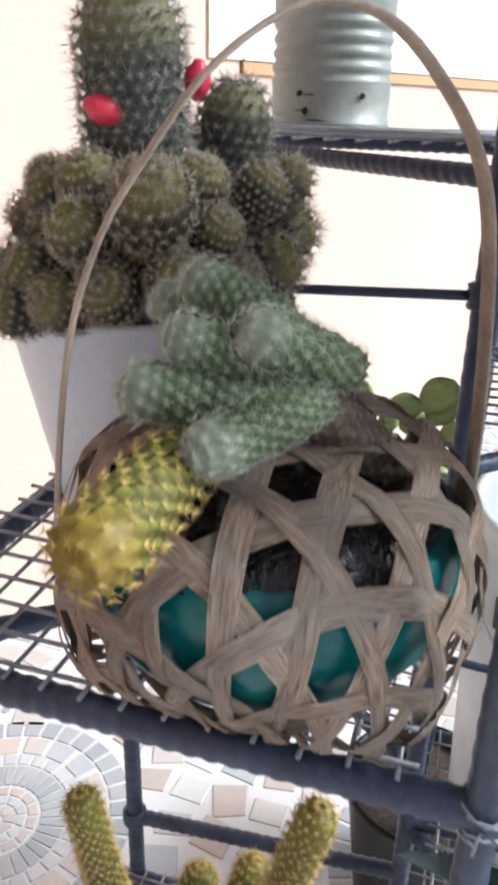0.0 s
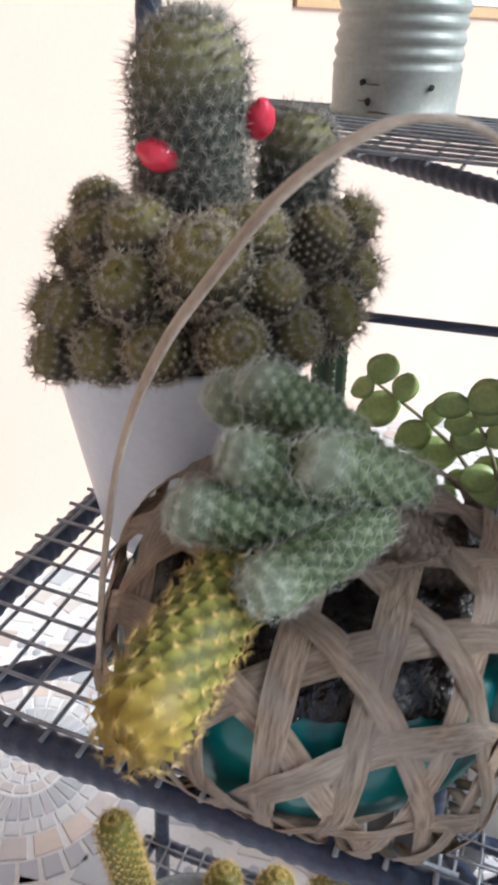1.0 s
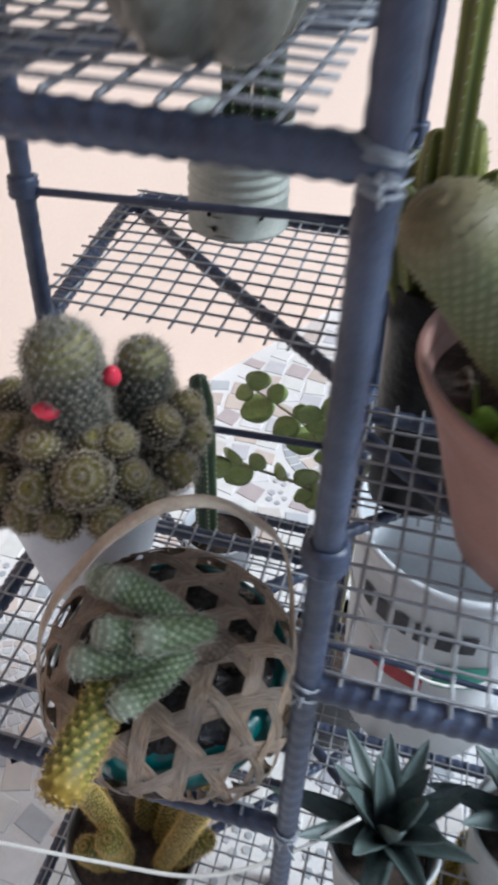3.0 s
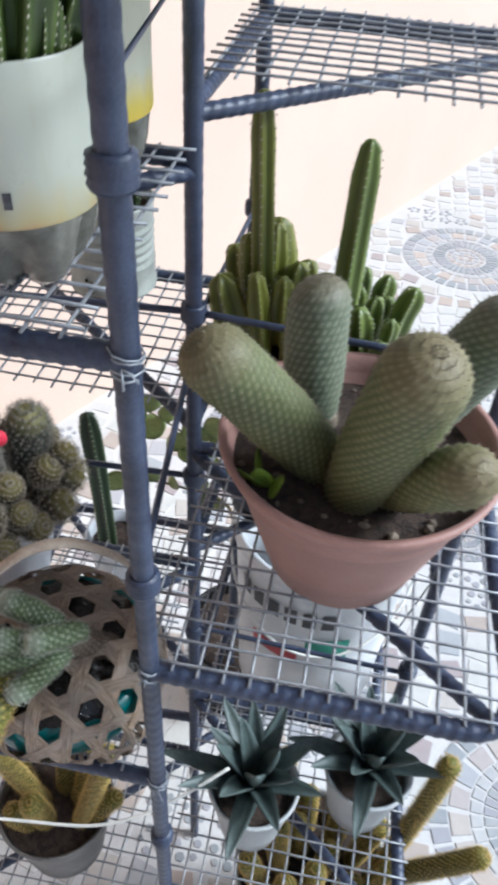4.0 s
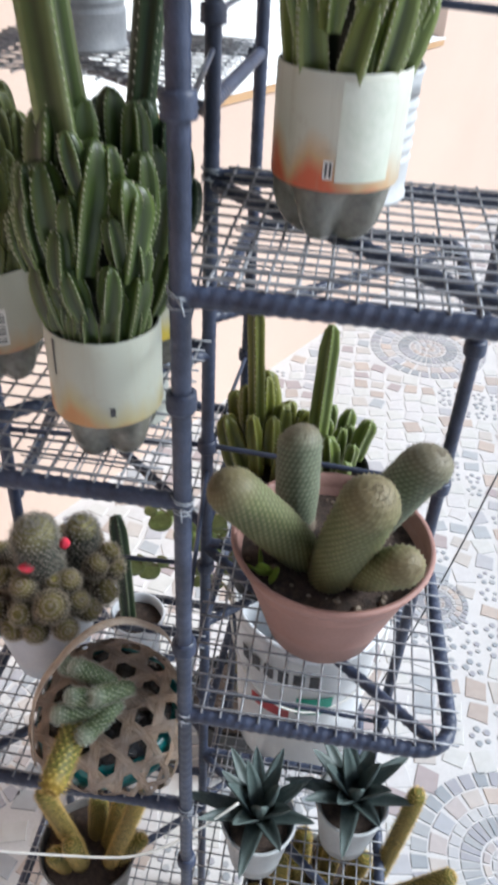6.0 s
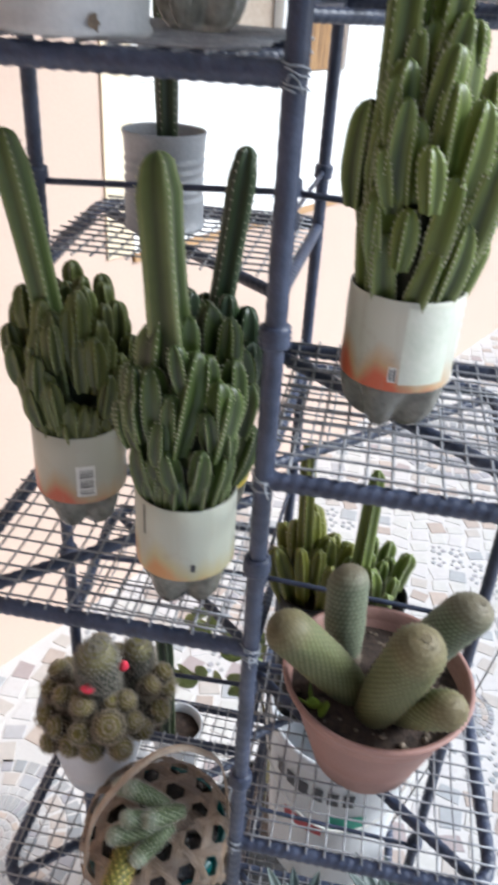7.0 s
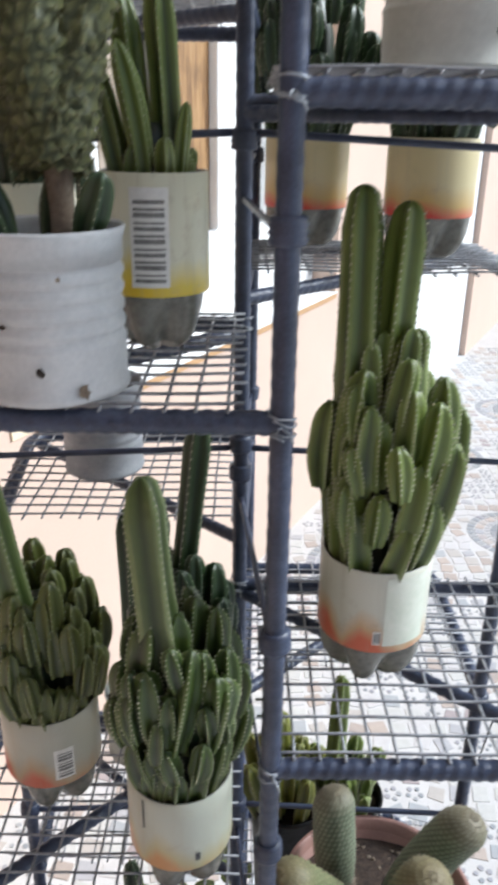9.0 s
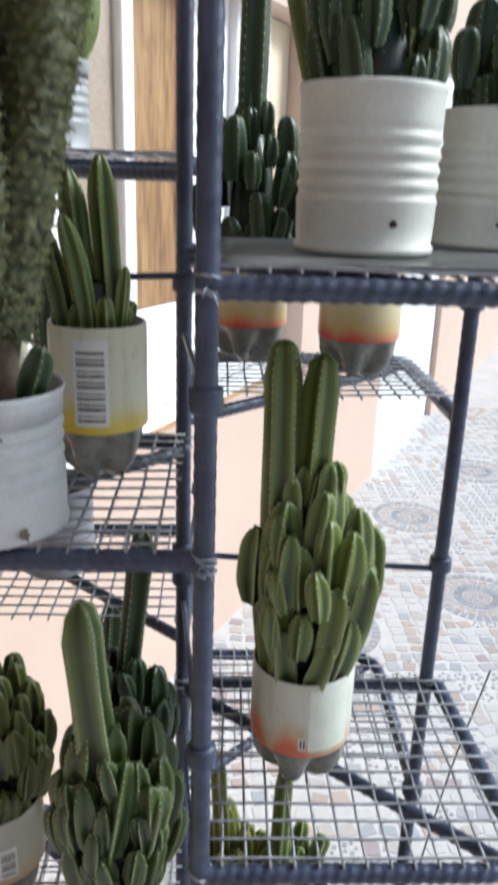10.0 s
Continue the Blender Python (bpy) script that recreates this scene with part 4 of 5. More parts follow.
def basket():
    rnd = random.Random(3)
    ob = thing("woven_basket", pose(*BASKET, 0, 0, 35), "weathered open hexagon-weave rattan basket with a teal plastic liner", "basket")
    spacing, width, reach = 0.0326, 0.0114, 0.182
    eye_hole = Vector((0.054, -0.032)).to_3d()
    eye_hole.rotate(Euler((0, 0, radians(-35))))
    for fam in range(3):
        a = radians(60 * fam)
        dx, dy = Vector((math.cos(a), math.sin(a))), Vector((-math.sin(a), math.cos(a)))
        for k in range(-7, 8):
            o = (k + 0.5) * spacing + eye_hole.to_2d().dot(dy) + rnd.uniform(-0.0015, 0.0015)
            if abs(o) > reach - 0.02:
                continue
            half = math.sqrt(reach**2 - o**2)
            n, w0 = 64, width * rnd.uniform(0.85, 1.15)
            bm = bmesh.new()
            across, along = bm.verts.layers.float.new("across"), bm.verts.layers.float.new("along")
            rows, ph = [], rnd.uniform(0, 6)
            for i in range(n + 1):
                s = -half + 2 * half * i / n
                lift = 0.0012 + 0.0011 * math.sin(math.pi * s / spacing * 1.1547 + fam * 2.1 + k * math.pi)
                wob = 0.0016 * math.sin(s * 31 + ph)
                row = []
                for side in (-0.5, -0.17, 0.17, 0.5):
                    q = dx * s + dy * (o + wob + side * w0)
                    row.append(dome(q.x, q.y, lift + (0.0004 if abs(side) < 0.3 else 0.0)))
                vs = [bm.verts.new(p) for p in row]
                for v, q in zip(vs, (-0.5, -0.17, 0.17, 0.5)):
                    v[across], v[along] = q * 1.3, s * 12
                rows.append(vs)
            for r0, r1 in zip(rows, rows[1:]):
                for j in range(3):
                    bm.faces.new((r0[j], r0[j + 1], r1[j + 1], r1[j]))
            bmesh.ops.solidify(bm, geom=bm.faces[:], thickness=0.0009)
            part("strip", bm, M_CANE, ob)
    bm = bmesh.new()
    for i, zz in enumerate((0.003, 0.0075)):
        pts = [((0.060 + 0.0015 * i) * math.cos(t), (0.060 + 0.0015 * i) * math.sin(t), zz) for t in np.linspace(0, 2 * math.pi, 49)]
        tube(bm, pts, 0.0024, 6, caps=False)
    part("base_hoop", bm, M_DRY, ob, "brown cane base hoop")
    bm = bmesh.new()
    prof = [(0.01, 0.006), (0.056, 0.006), (0.068, 0.018), (0.080, 0.036), (0.0845, 0.052), (0.0830, 0.070), (0.080, 0.0785), (0.074, 0.082), (0.070, 0.078), (0.068, 0.065)]
    lathe(bm, prof, 56, close=(True, False))
    part("liner", bm, M_TEAL, ob, "teal plastic pot inside the basket")
    # the film hangs lower over the liner's front than over its back
    bm = bmesh.new()
    film = [(0.001, 0.1043), (0.010, 0.1042), (0.019, 0.1041), (0.0286, 0.1038), (0.036, 0.1022), (0.0439, 0.1005), (0.0563, 0.0966), (0.0669, 0.0916), (0.0745, 0.0849), (0.08, 0.0766), (0.0831, 0.0677), (0.0845, 0.0599)]
    rings = []
    for k, (r, z) in enumerate(film):
        row = []
        for i in range(120):
            a = 2 * math.pi * i / 120
            hang = 0.44 - 0.24 * math.sin(a + 0.2) - 0.16 * math.cos(a + 0.25) + 0.10 * math.sin(3 * a + 1) + 0.07 * math.sin(7 * a)
            q = min(1.0, max(0.15, hang)) if k > 6 else 1.0
            k2 = 6 + (k - 6) * q if k > 6 else k
            r_, z_ = float(np.interp(k2, range(len(film)), [f[0] for f in film])), float(np.interp(k2, range(len(film)), [f[1] for f in film]))
            p = Vector((r_ * math.cos(a), r_ * math.sin(a), z_))
            row.append(bm.verts.new(p + Vector((0, 0, 0.005 * noise.noise(p * 85) + 0.003 * noise.noise(p * 230)))))
        rings.append(row)
    for r0, r1 in zip(rings, rings[1:]):
        skin(bm, r0, r1)
    bm.faces.new(rings[0])
    part("lining_film", bm, M_SOILFILM, ob, "crumpled black plastic film and soil")
    # the hoop handle, a flat cane bent over the top
    back = ob.matrix_basis.inverted()
    arch = ((0.065, 0.310, 0.705), (0.069, 0.31, 0.748), (0.077, 0.311, 0.797), (0.089, 0.314, 0.831), (0.103, 0.32, 0.855), (0.12, 0.328, 0.879), (0.14, 0.339, 0.895), (0.156, 0.348, 0.898), (0.17, 0.357, 0.893), (0.184, 0.366, 0.879), (0.198, 0.377, 0.857), (0.206, 0.385, 0.827), (0.211, 0.394, 0.77), (0.213, 0.40, 0.70))
    world_pts = [Vector(p) for p in arch]
    pts = smooth_path([back @ p for p in world_pts], 48)
    bm = bmesh.new()
    side = (back.to_3x3() @ Vector((-0.51, 0.86, 0))).normalized()
    rows = []
    for i, p in enumerate(pts):
        d = (pts[min(i + 1, len(pts) - 1)] - pts[max(i - 1, 0)]).normalized()
        nrm = d.cross(side).normalized()
        w, th = 0.0046, 0.0012
        rows.append([bm.verts.new(p + side * a * w + nrm * b * th) for a, b in ((-1, -0.5), (0, -1), (1, -0.5), (1, 0.5), (0, 1), (-1, 0.5))])
    for r0, r1 in zip(rows, rows[1:]):
        skin(bm, r0, r1)
    part("handle", bm, M_CANEPALE, ob, "bent cane hoop handle")
    # the pale thimble cactus, leaning out of the top
    mesh = [knob_mesh("thimble_stem", r, l, 40 + i, [M_GRAC, M_GRACSPINE], 0.0048, 0.0015, 6, 0.0040, 0.00010, 1.0, b, 0.68, 0, 0.0, 0.0007, 1.2) for i, (r, l, b) in enumerate(((0.0092, 0.060, 0.05), (0.0086, 0.05, 0.04), (0.0095, 0.065, 0.05)))]
    heads = [((0.149, 0.354, 0.790), (0.100, 0.354, 0.817), 2, 0.98), ((0.138, 0.364, 0.780), (0.081, 0.361, 0.800), 0, 1.0), ((0.150, 0.342, 0.782), (0.102, 0.322, 0.797), 0, 0.98), ((0.147, 0.336, 0.772), (0.090, 0.310, 0.785), 2, 1.0), ((0.158, 0.342, 0.776), (0.125, 0.292, 0.765), 0, 0.98), ((0.166, 0.358, 0.782), (0.131, 0.321, 0.805), 1, 1.08), ((0.160, 0.372, 0.750), (0.137, 0.346, 0.788), 2, 1.0)]
    for a, b, k, s in heads:
        a = Vector(a)
        b = a + (Vector(b) - a) * 0.92
        length = (0.060, 0.05, 0.065)[k]
        m = back @ (Matrix.Translation(a) @ frame_at(b - a) @ Matrix.Diagonal((s, s, (b - a).length / length, 1)))
        part("cactus_stem", None, None, ob, "pale green stem under white star spines", mesh=mesh[k], m=m)
    stub = knob_mesh("dry_stub", 0.0112, 0.064, 47, [M_CORK, M_CORK], 0.0048, 0.0016, 5, 0.0042, 0.0002, 0.9, 0.1, 0.9, 0, 0.0, 0.001)
    part("dry_stem", None, None, ob, "brown corky stem", mesh=stub, m=back @ (Matrix.Translation((0.180, 0.378, 0.732)) @ frame_at((-0.45, -0.45, 0.62))))
    gold = knob_mesh("golden_stem", 0.0116, 0.105, 50, [M_GOLD, M_GOLDSPINE], 0.0062, 0.0028, 14, 0.0042, 0.00011, 0.85, 0.05, 0.9, 0, 0.0, 0.0006)
    a, b = Vector((0.116, 0.338, 0.756)), Vector((0.114, 0.243, 0.758))
    part("golden_stem", None, None, ob, "yellow-green finger stem with golden spines", mesh=gold, m=back @ (Matrix.Translation(a) @ frame_at(b - a) @ Matrix.Diagonal((1, 1, (b - a).length / 0.105, 1))))


def smooth_path(pts, n):
    """A rounded line through points."""
    out, m = [], len(pts)
    for i in range(n + 1):
        t = i / n * (m - 1)
        k = min(int(t), m - 2)
        f = t - k
        p0, p1, p2, p3 = pts[max(k - 1, 0)], pts[k], pts[k + 1], pts[min(k + 2, m - 1)]
        out.append(0.5 * ((2 * p1) + (p2 - p0) * f + (2 * p0 - 5 * p1 + 4 * p2 - p3) * f * f + (3 * p1 - p0 - 3 * p2 + p3) * f**3))
    return out


basket()


def spiny_cluster():
    base = Vector((0.013, 0.493, 0.6385))
    ob = thing("potted_spiny_cactus", pose(*base), "clustered grey-brown spiny cactus with red fruits in a white plastic pot", "potted cactus")
    pot(ob, "pot", M_WHITEPLASTIC, 0.0475, 0.0735, 0.131, 0.006, 0.0025, "bluish-white tapered plastic pot")
    soil(ob, 0.068, 0.118)
    rnd = random.Random(8)
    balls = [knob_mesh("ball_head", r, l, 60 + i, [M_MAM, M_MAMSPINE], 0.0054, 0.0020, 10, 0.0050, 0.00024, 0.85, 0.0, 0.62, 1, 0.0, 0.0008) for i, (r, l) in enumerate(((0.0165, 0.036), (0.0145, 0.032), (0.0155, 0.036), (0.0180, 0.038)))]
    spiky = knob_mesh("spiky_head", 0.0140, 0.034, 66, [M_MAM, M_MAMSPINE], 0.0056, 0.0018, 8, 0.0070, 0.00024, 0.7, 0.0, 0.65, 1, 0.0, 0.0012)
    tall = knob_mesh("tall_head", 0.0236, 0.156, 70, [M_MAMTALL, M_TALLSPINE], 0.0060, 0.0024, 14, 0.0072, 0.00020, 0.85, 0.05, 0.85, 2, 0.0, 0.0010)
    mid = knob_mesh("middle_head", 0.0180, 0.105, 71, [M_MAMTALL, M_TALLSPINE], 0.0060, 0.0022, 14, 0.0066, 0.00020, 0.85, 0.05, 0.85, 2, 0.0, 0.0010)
    at = lambda *p: Vector(p) + Vector((0.005, 0.0, -0.003)) - base
    part("tall_head", None, None, ob, "tall oval spiny head", mesh=tall, m=tilt(at(0.030, 0.466, 0.775), (-0.02, -0.10, 1), 0, 0.94))
    part("middle_head", None, None, ob, "oval spiny head", mesh=mid, m=tilt(at(0.060, 0.500, 0.782), (0.06, 0.05, 1), 0, 0.96))
    # round heads crowd the front and spill over the rim; smaller ones close the back
    heads = [(-0.014, 0.444, 0.832, 0.0130), (0.020, 0.426, 0.841, 0.0155), (0.059, 0.409, 0.836, 0.0185), (0.024, 0.404, 0.822, 0.0140), (-0.037, 0.442, 0.790, 0.0150), (0.037, 0.406, 0.793, 0.0150), (0.068, 0.446, 0.841, 0.0140), (0.081, 0.436, 0.820, 0.0130), (0.100, 0.502, 0.812, 0.0165), (0.073, 0.410, 0.800, 0.0145), (-0.016, 0.424, 0.796, 0.0140), (0.006, 0.412, 0.784, 0.0145), (0.088, 0.448, 0.794, 0.0145), (0.090, 0.480, 0.836, 0.0140), (0.100, 0.500, 0.840, 0.0125), (0.100, 0.474, 0.798, 0.0155), (0.048, 0.424, 0.812, 0.0125), (-0.040, 0.467, 0.815, 0.0140), (-0.046, 0.482, 0.785, 0.0155), (-0.018, 0.455, 0.815, 0.0145), (0.002, 0.447, 0.830, 0.0130), (0.052, 0.442, 0.840, 0.0130), (-0.024, 0.415, 0.776, 0.0130)]
    for i in range(9):
        a = radians(-5 + 24 * i)
        heads.append((0.026 + 0.060 * math.cos(a), 0.485 + 0.056 * math.sin(a), 0.795 + 0.02 * (i % 3), 0.0145))
    core = Vector((0.030, 0.468, 0.775))
    for x, y, z, r in heads:
        x, y, z, r = core.x + (x - core.x) * 0.94, core.y + (y - core.y) * 0.97, core.z + (z - core.z) * 0.94, r * 0.92
        mesh = spiky if (x > 0.095 or x < -0.03) and r < 0.016 else rnd.choice(balls)
        me_r, me_l = {balls[0]: (0.0165, 0.036), balls[1]: (0.0145, 0.032), balls[2]: (0.0155, 0.036), balls[3]: (0.018, 0.038), spiky: (0.014, 0.034)}[mesh]
        k = r / me_r
        d = (Vector((x, y, z)) - core).normalized()
        d = (d + Vector((0, 0, 0.25))).normalized()
        part("round_head", None, None, ob, mesh=mesh, m=tilt(at(x, y, z) - d * (me_l - me_r) * k, d, rnd.uniform(0, 360), k))
    fruit = bmesh.new()
    lathe(fruit, [(0.0010, 0.0), (0.0036, 0.002), (0.0060, 0.006), (0.0067, 0.010), (0.0056, 0.0145), (0.0032, 0.0168), (0.0024, 0.0185), (0.0010, 0.019)], 14, close=(True, True))
    me = finish("fruit", fruit, [M_FRUIT])
    part("fruit", None, None, ob, "red club-shaped fruit", mesh=me, m=tilt(at(0.035, 0.434, 0.866), (-0.9, -0.45, 0.35)))
    part("fruit", None, None, ob, "red club-shaped fruit", mesh=me, m=tilt(at(0.058, 0.464, 0.874), (0.25, -0.35, 1)))


spiny_cluster()


# ---- columns in cut bottles ----
b = bottle("bottle_planter", 0.161, 0.373, 1.1045, 0, M_LABEL_CREAM, "cut plastic bottle with a worn cream label, green column cactus", d=0.086, bars=((232, 0.082, 0.05, 0.03, M_INK), (290, 0.053, 0.09, 0.008, M_INK)))
clump(b, random.Random(1), 70, 0.040, 0.108, 0.170, 0.052, [(TALLS[0], (0.002, -0.014, 0.145), (-0.13, 0.0, 1), 0.97)], SHADED_COLS, 0.55)
b = bottle("bottle_planter", 0.031, 0.457, 1.1045, 10, M_LABEL_SHADED, "cut plastic bottle with a cream and orange label, green column cactus", bars=((276, 0.051, 0.40, 0.034, M_INKWHITE),) + tuple((280, 0.0535 + 0.0037 * i, 0.29, (0.0024, 0.0012, 0.0028)[i % 3], M_CODE) for i in range(8)))
clump(b, random.Random(2), 96, 0.040, 0.106, 0.150, 0.055, [(TALLS[2], (-0.002, -0.018, 0.113), (-0.11, 0.0, 1), 1.04)], SMALLS, 0.8)
b = bottle("bottle_planter", 0.150, 0.503, 1.1045, 30, M_LABEL_YELLOW, "cut plastic bottle with a yellow label, dark column cactus")
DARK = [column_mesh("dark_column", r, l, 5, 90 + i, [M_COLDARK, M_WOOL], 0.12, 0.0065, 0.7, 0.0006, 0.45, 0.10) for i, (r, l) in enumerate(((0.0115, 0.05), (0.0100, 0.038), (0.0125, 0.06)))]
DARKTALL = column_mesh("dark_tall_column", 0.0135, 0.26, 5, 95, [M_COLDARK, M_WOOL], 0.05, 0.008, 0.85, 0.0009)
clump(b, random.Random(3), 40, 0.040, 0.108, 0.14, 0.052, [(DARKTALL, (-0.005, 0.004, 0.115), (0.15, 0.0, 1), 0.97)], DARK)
b = bottle("bottle_planter", 0.321, 0.431, 1.2815, 0, M_LABEL_ORANGE, "cut plastic bottle with a white and orange label, bright column cactus", bars=((272, 0.049, 0.86, 0.062, M_PANEL), (262, 0.0505, 0.14, 0.0125, M_INKWHITE), (263.5, 0.052, 0.035, 0.009, M_INK), (267, 0.052, 0.035, 0.0095, M_INK)))
clump(b, random.Random(4), 74, 0.040, 0.106, 0.198, 0.054, [(TALLS[1], (-0.026, -0.010, 0.125), (-0.015, 0.0, 1), 1.0), (TALLS[1], (-0.004, 0.002, 0.120), (0.0, 0.0, 1), 0.98)], None, 0.45)
b = bottle("bottle_planter", 0.145, 0.460, 1.5565, 0, M_LABEL_YELLOW, "cut plastic bottle with a yellow label and printed code", d=0.075, tall=0.125, bars=[(250, 0.049, 0.70, 0.067, M_INKWHITE)] + [(254, 0.0525 + 0.0044 * i, 0.55, (0.0026, 0.0014, 0.0032, 0.0018)[i % 4], M_CODE) for i in range(13)])
clump(b, random.Random(5), 10, 0.028, 0.116, 0.05, 0.033, [(MEDS[0], (0.012, 0.004, 0.108), (-0.03, 0.0, 1), 1.0), (MEDS[0], (-0.008, 0.008, 0.105), (-0.06, 0.02, 1), 0.95), (MEDS[1], (-0.004, -0.016, 0.108), (-0.04, -0.02, 1), 0.85), (MEDS[1], (0.018, -0.008, 0.106), (0.03, -0.02, 1), 0.55), (MEDS[1], (-0.022, -0.005, 0.105), (-0.1, 0, 1), 0.9)], None, 0.6, 0.7)
b = bottle("bottle_planter", 0.036, 0.490, 1.5565, 40, M_LABEL_YELLOW, "cut plastic bottle with a yellow band behind the big tin")
clump(b, random.Random(6), 30, 0.040, 0.110, 0.12, 0.055, [(TALLS[1], (0.0, 0.0, 0.1), (0.03, 0.0, 1), 0.9)], DARK)
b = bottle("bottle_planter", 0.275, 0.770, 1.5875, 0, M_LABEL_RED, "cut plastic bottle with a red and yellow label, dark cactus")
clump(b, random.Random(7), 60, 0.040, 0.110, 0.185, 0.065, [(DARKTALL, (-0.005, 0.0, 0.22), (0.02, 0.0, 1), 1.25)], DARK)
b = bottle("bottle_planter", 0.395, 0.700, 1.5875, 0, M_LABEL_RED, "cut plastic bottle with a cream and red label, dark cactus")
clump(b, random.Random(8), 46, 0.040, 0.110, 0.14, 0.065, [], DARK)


# ---- tins ----
t = tin("tin_planter", 0.090, 0.354, 1.5565, 0, M_TIN, "white ribbed food tin with rust marks, thick old cactus inside", 0.093, 0.100, ((275, 0.022),))
old = [column_mesh("old_column", 0.020, 0.32, 6, 100, [M_COLDARK, M_WOOL], 0.03), column_mesh("old_column", 0.016, 0.30, 6, 101, [M_COLDARK, M_WOOL], 0.05)]
def rust_mark(parent, body_r, a, z, w, h, mat):
    """A ragged rust patch on a tin's side."""
    bm = bmesh.new()
    rnd = random.Random(int(a * 7 + z * 1000))
    rim = []
    for i in range(11):
        q = 2 * math.pi * i / 11
        k = rnd.uniform(0.45, 1.1)
        ang = radians(a) + w * k * math.cos(q) / body_r
        rim.append(bm.verts.new(((body_r + 0.0013) * math.cos(ang), (body_r + 0.0013) * math.sin(ang), z + h * k * math.sin(q))))
    mid = bm.verts.new(((body_r + 0.0016) * math.cos(radians(a)), (body_r + 0.0016) * math.sin(radians(a)), z))
    for i in range(11):
        bm.faces.new((mid, rim[i], rim[(i + 1) % 11]))
    part("rust_mark", bm, mat, parent, "ragged rust mark")


rust_mark(t, 0.0465, 305, 0.008, 0.005, 0.006, M_RUST)
rust_mark(t, 0.0465, 244, 0.046, 0.004, 0.0025, M_RUST)
rust_mark(t, 0.0465, 251, 0.048, 0.003, 0.002, M_HOLE)
rust_mark(t, 0.0465, 292, 0.075, 0.0018, 0.0018, M_RUST)
OLD = [knob_mesh("mossy_stem", r, l, 110 + i, [M_MOSSKIN, M_MOSSPINE], 0.0075, 0.0030, 5, 0.0045, 0.0003, 0.8, 0.12, 0.7, 0, 0.0, 0.0022) for i, (r, l) in enumerate(((0.023, 0.30), (0.019, 0.26), (0.017, 0.28)))]
wood = bmesh.new()
tube(wood, [(0.014, 0.0, 0.08), (0.013, 0.0, 0.105), (0.012, 0.0, 0.135), (0.012, 0.0, 0.16)], [0.0085, 0.0075, 0.0085, 0.010], 12)
part("woody_stem", wood, M_DRY, t, "pale brown woody stem")
for mesh, p, d, turn in ((OLD[0], (0.010, -0.002, 0.135), (-0.10, -0.02, 1), 0), (OLD[1], (0.014, 0.0, 0.130), (0.16, 0.05, 1), 20), (OLD[2], (0.002, 0.004, 0.128), (-0.32, 0.1, 1), 40), (OLD[2], (0.012, 0.010, 0.128), (0.05, 0.3, 1), 10)):
    part("thick_stem", None, None, t, "thick dark weathered stem", mesh=mesh, m=tilt(p, d, turn))
for p, d in (((-0.018, -0.01, 0.09), (-0.3, -0.1, 1)), ((0.026, -0.012, 0.09), (0.4, -0.2, 1)), ((-0.024, 0.012, 0.09), (-0.5, 0.1, 1)), ((0.0, 0.02, 0.09), (0.1, 0.2, 1))):
    part("stem", None, None, t, mesh=DARK[0], m=tilt(p, d, 0, 0.9))
t = tin("tin_planter", 0.344, 0.430, 1.7425, 0, M_TINGREY, "grey-white ribbed food tin with a drain hole, column cactus", 0.099, 0.110, ((283, 0.022),))
clump(t, random.Random(9), 34, 0.048, 0.105, 0.09, 0.058, [(TALLS[1], (-0.012, 0.0, 0.09), (-0.1, 0, 1), 1.0), (TALLS[1], (0.02, 0.0, 0.09), (0.02, 0, 1), 1.0), (old[1], (0.0, -0.01, 0.09), (0.05, 0, 1), 1.0), (TALLS[2], (-0.03, 0.01, 0.09), (-0.25, 0, 1), 1.0)], DARK)
t = tin("tin_planter", 0.462, 0.510, 1.7425, 50, M_TINGREY, "grey-white ribbed food tin beside a like one, column cactus", 0.09, 0.105, ((212, 0.02),))
clump(t, random.Random(10), 24, 0.04, 0.10, 0.09, 0.055, [(TALLS[1], (0.0, 0.0, 0.09), (0.05, 0, 1), 1.0)], DARK)
t = tin("tin_planter", 0.064, 0.767, 0.8545, 0, M_TINGREEN, "greenish-grey ribbed tin with punched holes, column cactus inside", 0.095, 0.105, ((312, 0.024), (252, 0.025), (259, 0.013)), rib=1.1)
rust_mark(t, 0.0475, 262, 0.024, 0.006, 0.0012, M_RUST)
rust_mark(t, 0.0475, 256, 0.013, 0.007, 0.0010, M_RUST)
rust_mark(t, 0.0475, 270, 0.006, 0.012, 0.0010, M_RUST)
part("thick_stem", None, None, t, mesh=old[1], m=tilt((-0.004, 0, 0.09), (0, 0, 1)))
part("thick_stem", None, None, t, mesh=old[1], m=tilt((0.022, 0.004, 0.09), (0.03, 0, 1), 30))
t = tin("tin_planter", 0.050, 0.697, 1.3435, 0, M_TINSLATE, "grey ribbed tin with one dark cactus stem", 0.088, 0.105, (), rib=0.9)
part("thick_stem", None, None, t, mesh=DARKTALL, m=tilt((0.004, 0, 0.08), (-0.02, 0, 1)))
t = tin("tin_planter", 0.332, 0.522, 1.2815, 0, M_TIN, "white ribbed tin standing behind the bottle", 0.092, 0.10, ())
t = tin("tin_planter", 0.066, 0.735, 1.8105, 0, M_TIN, "white ribbed tin with a flat pad cactus", 0.066, 0.09, ())


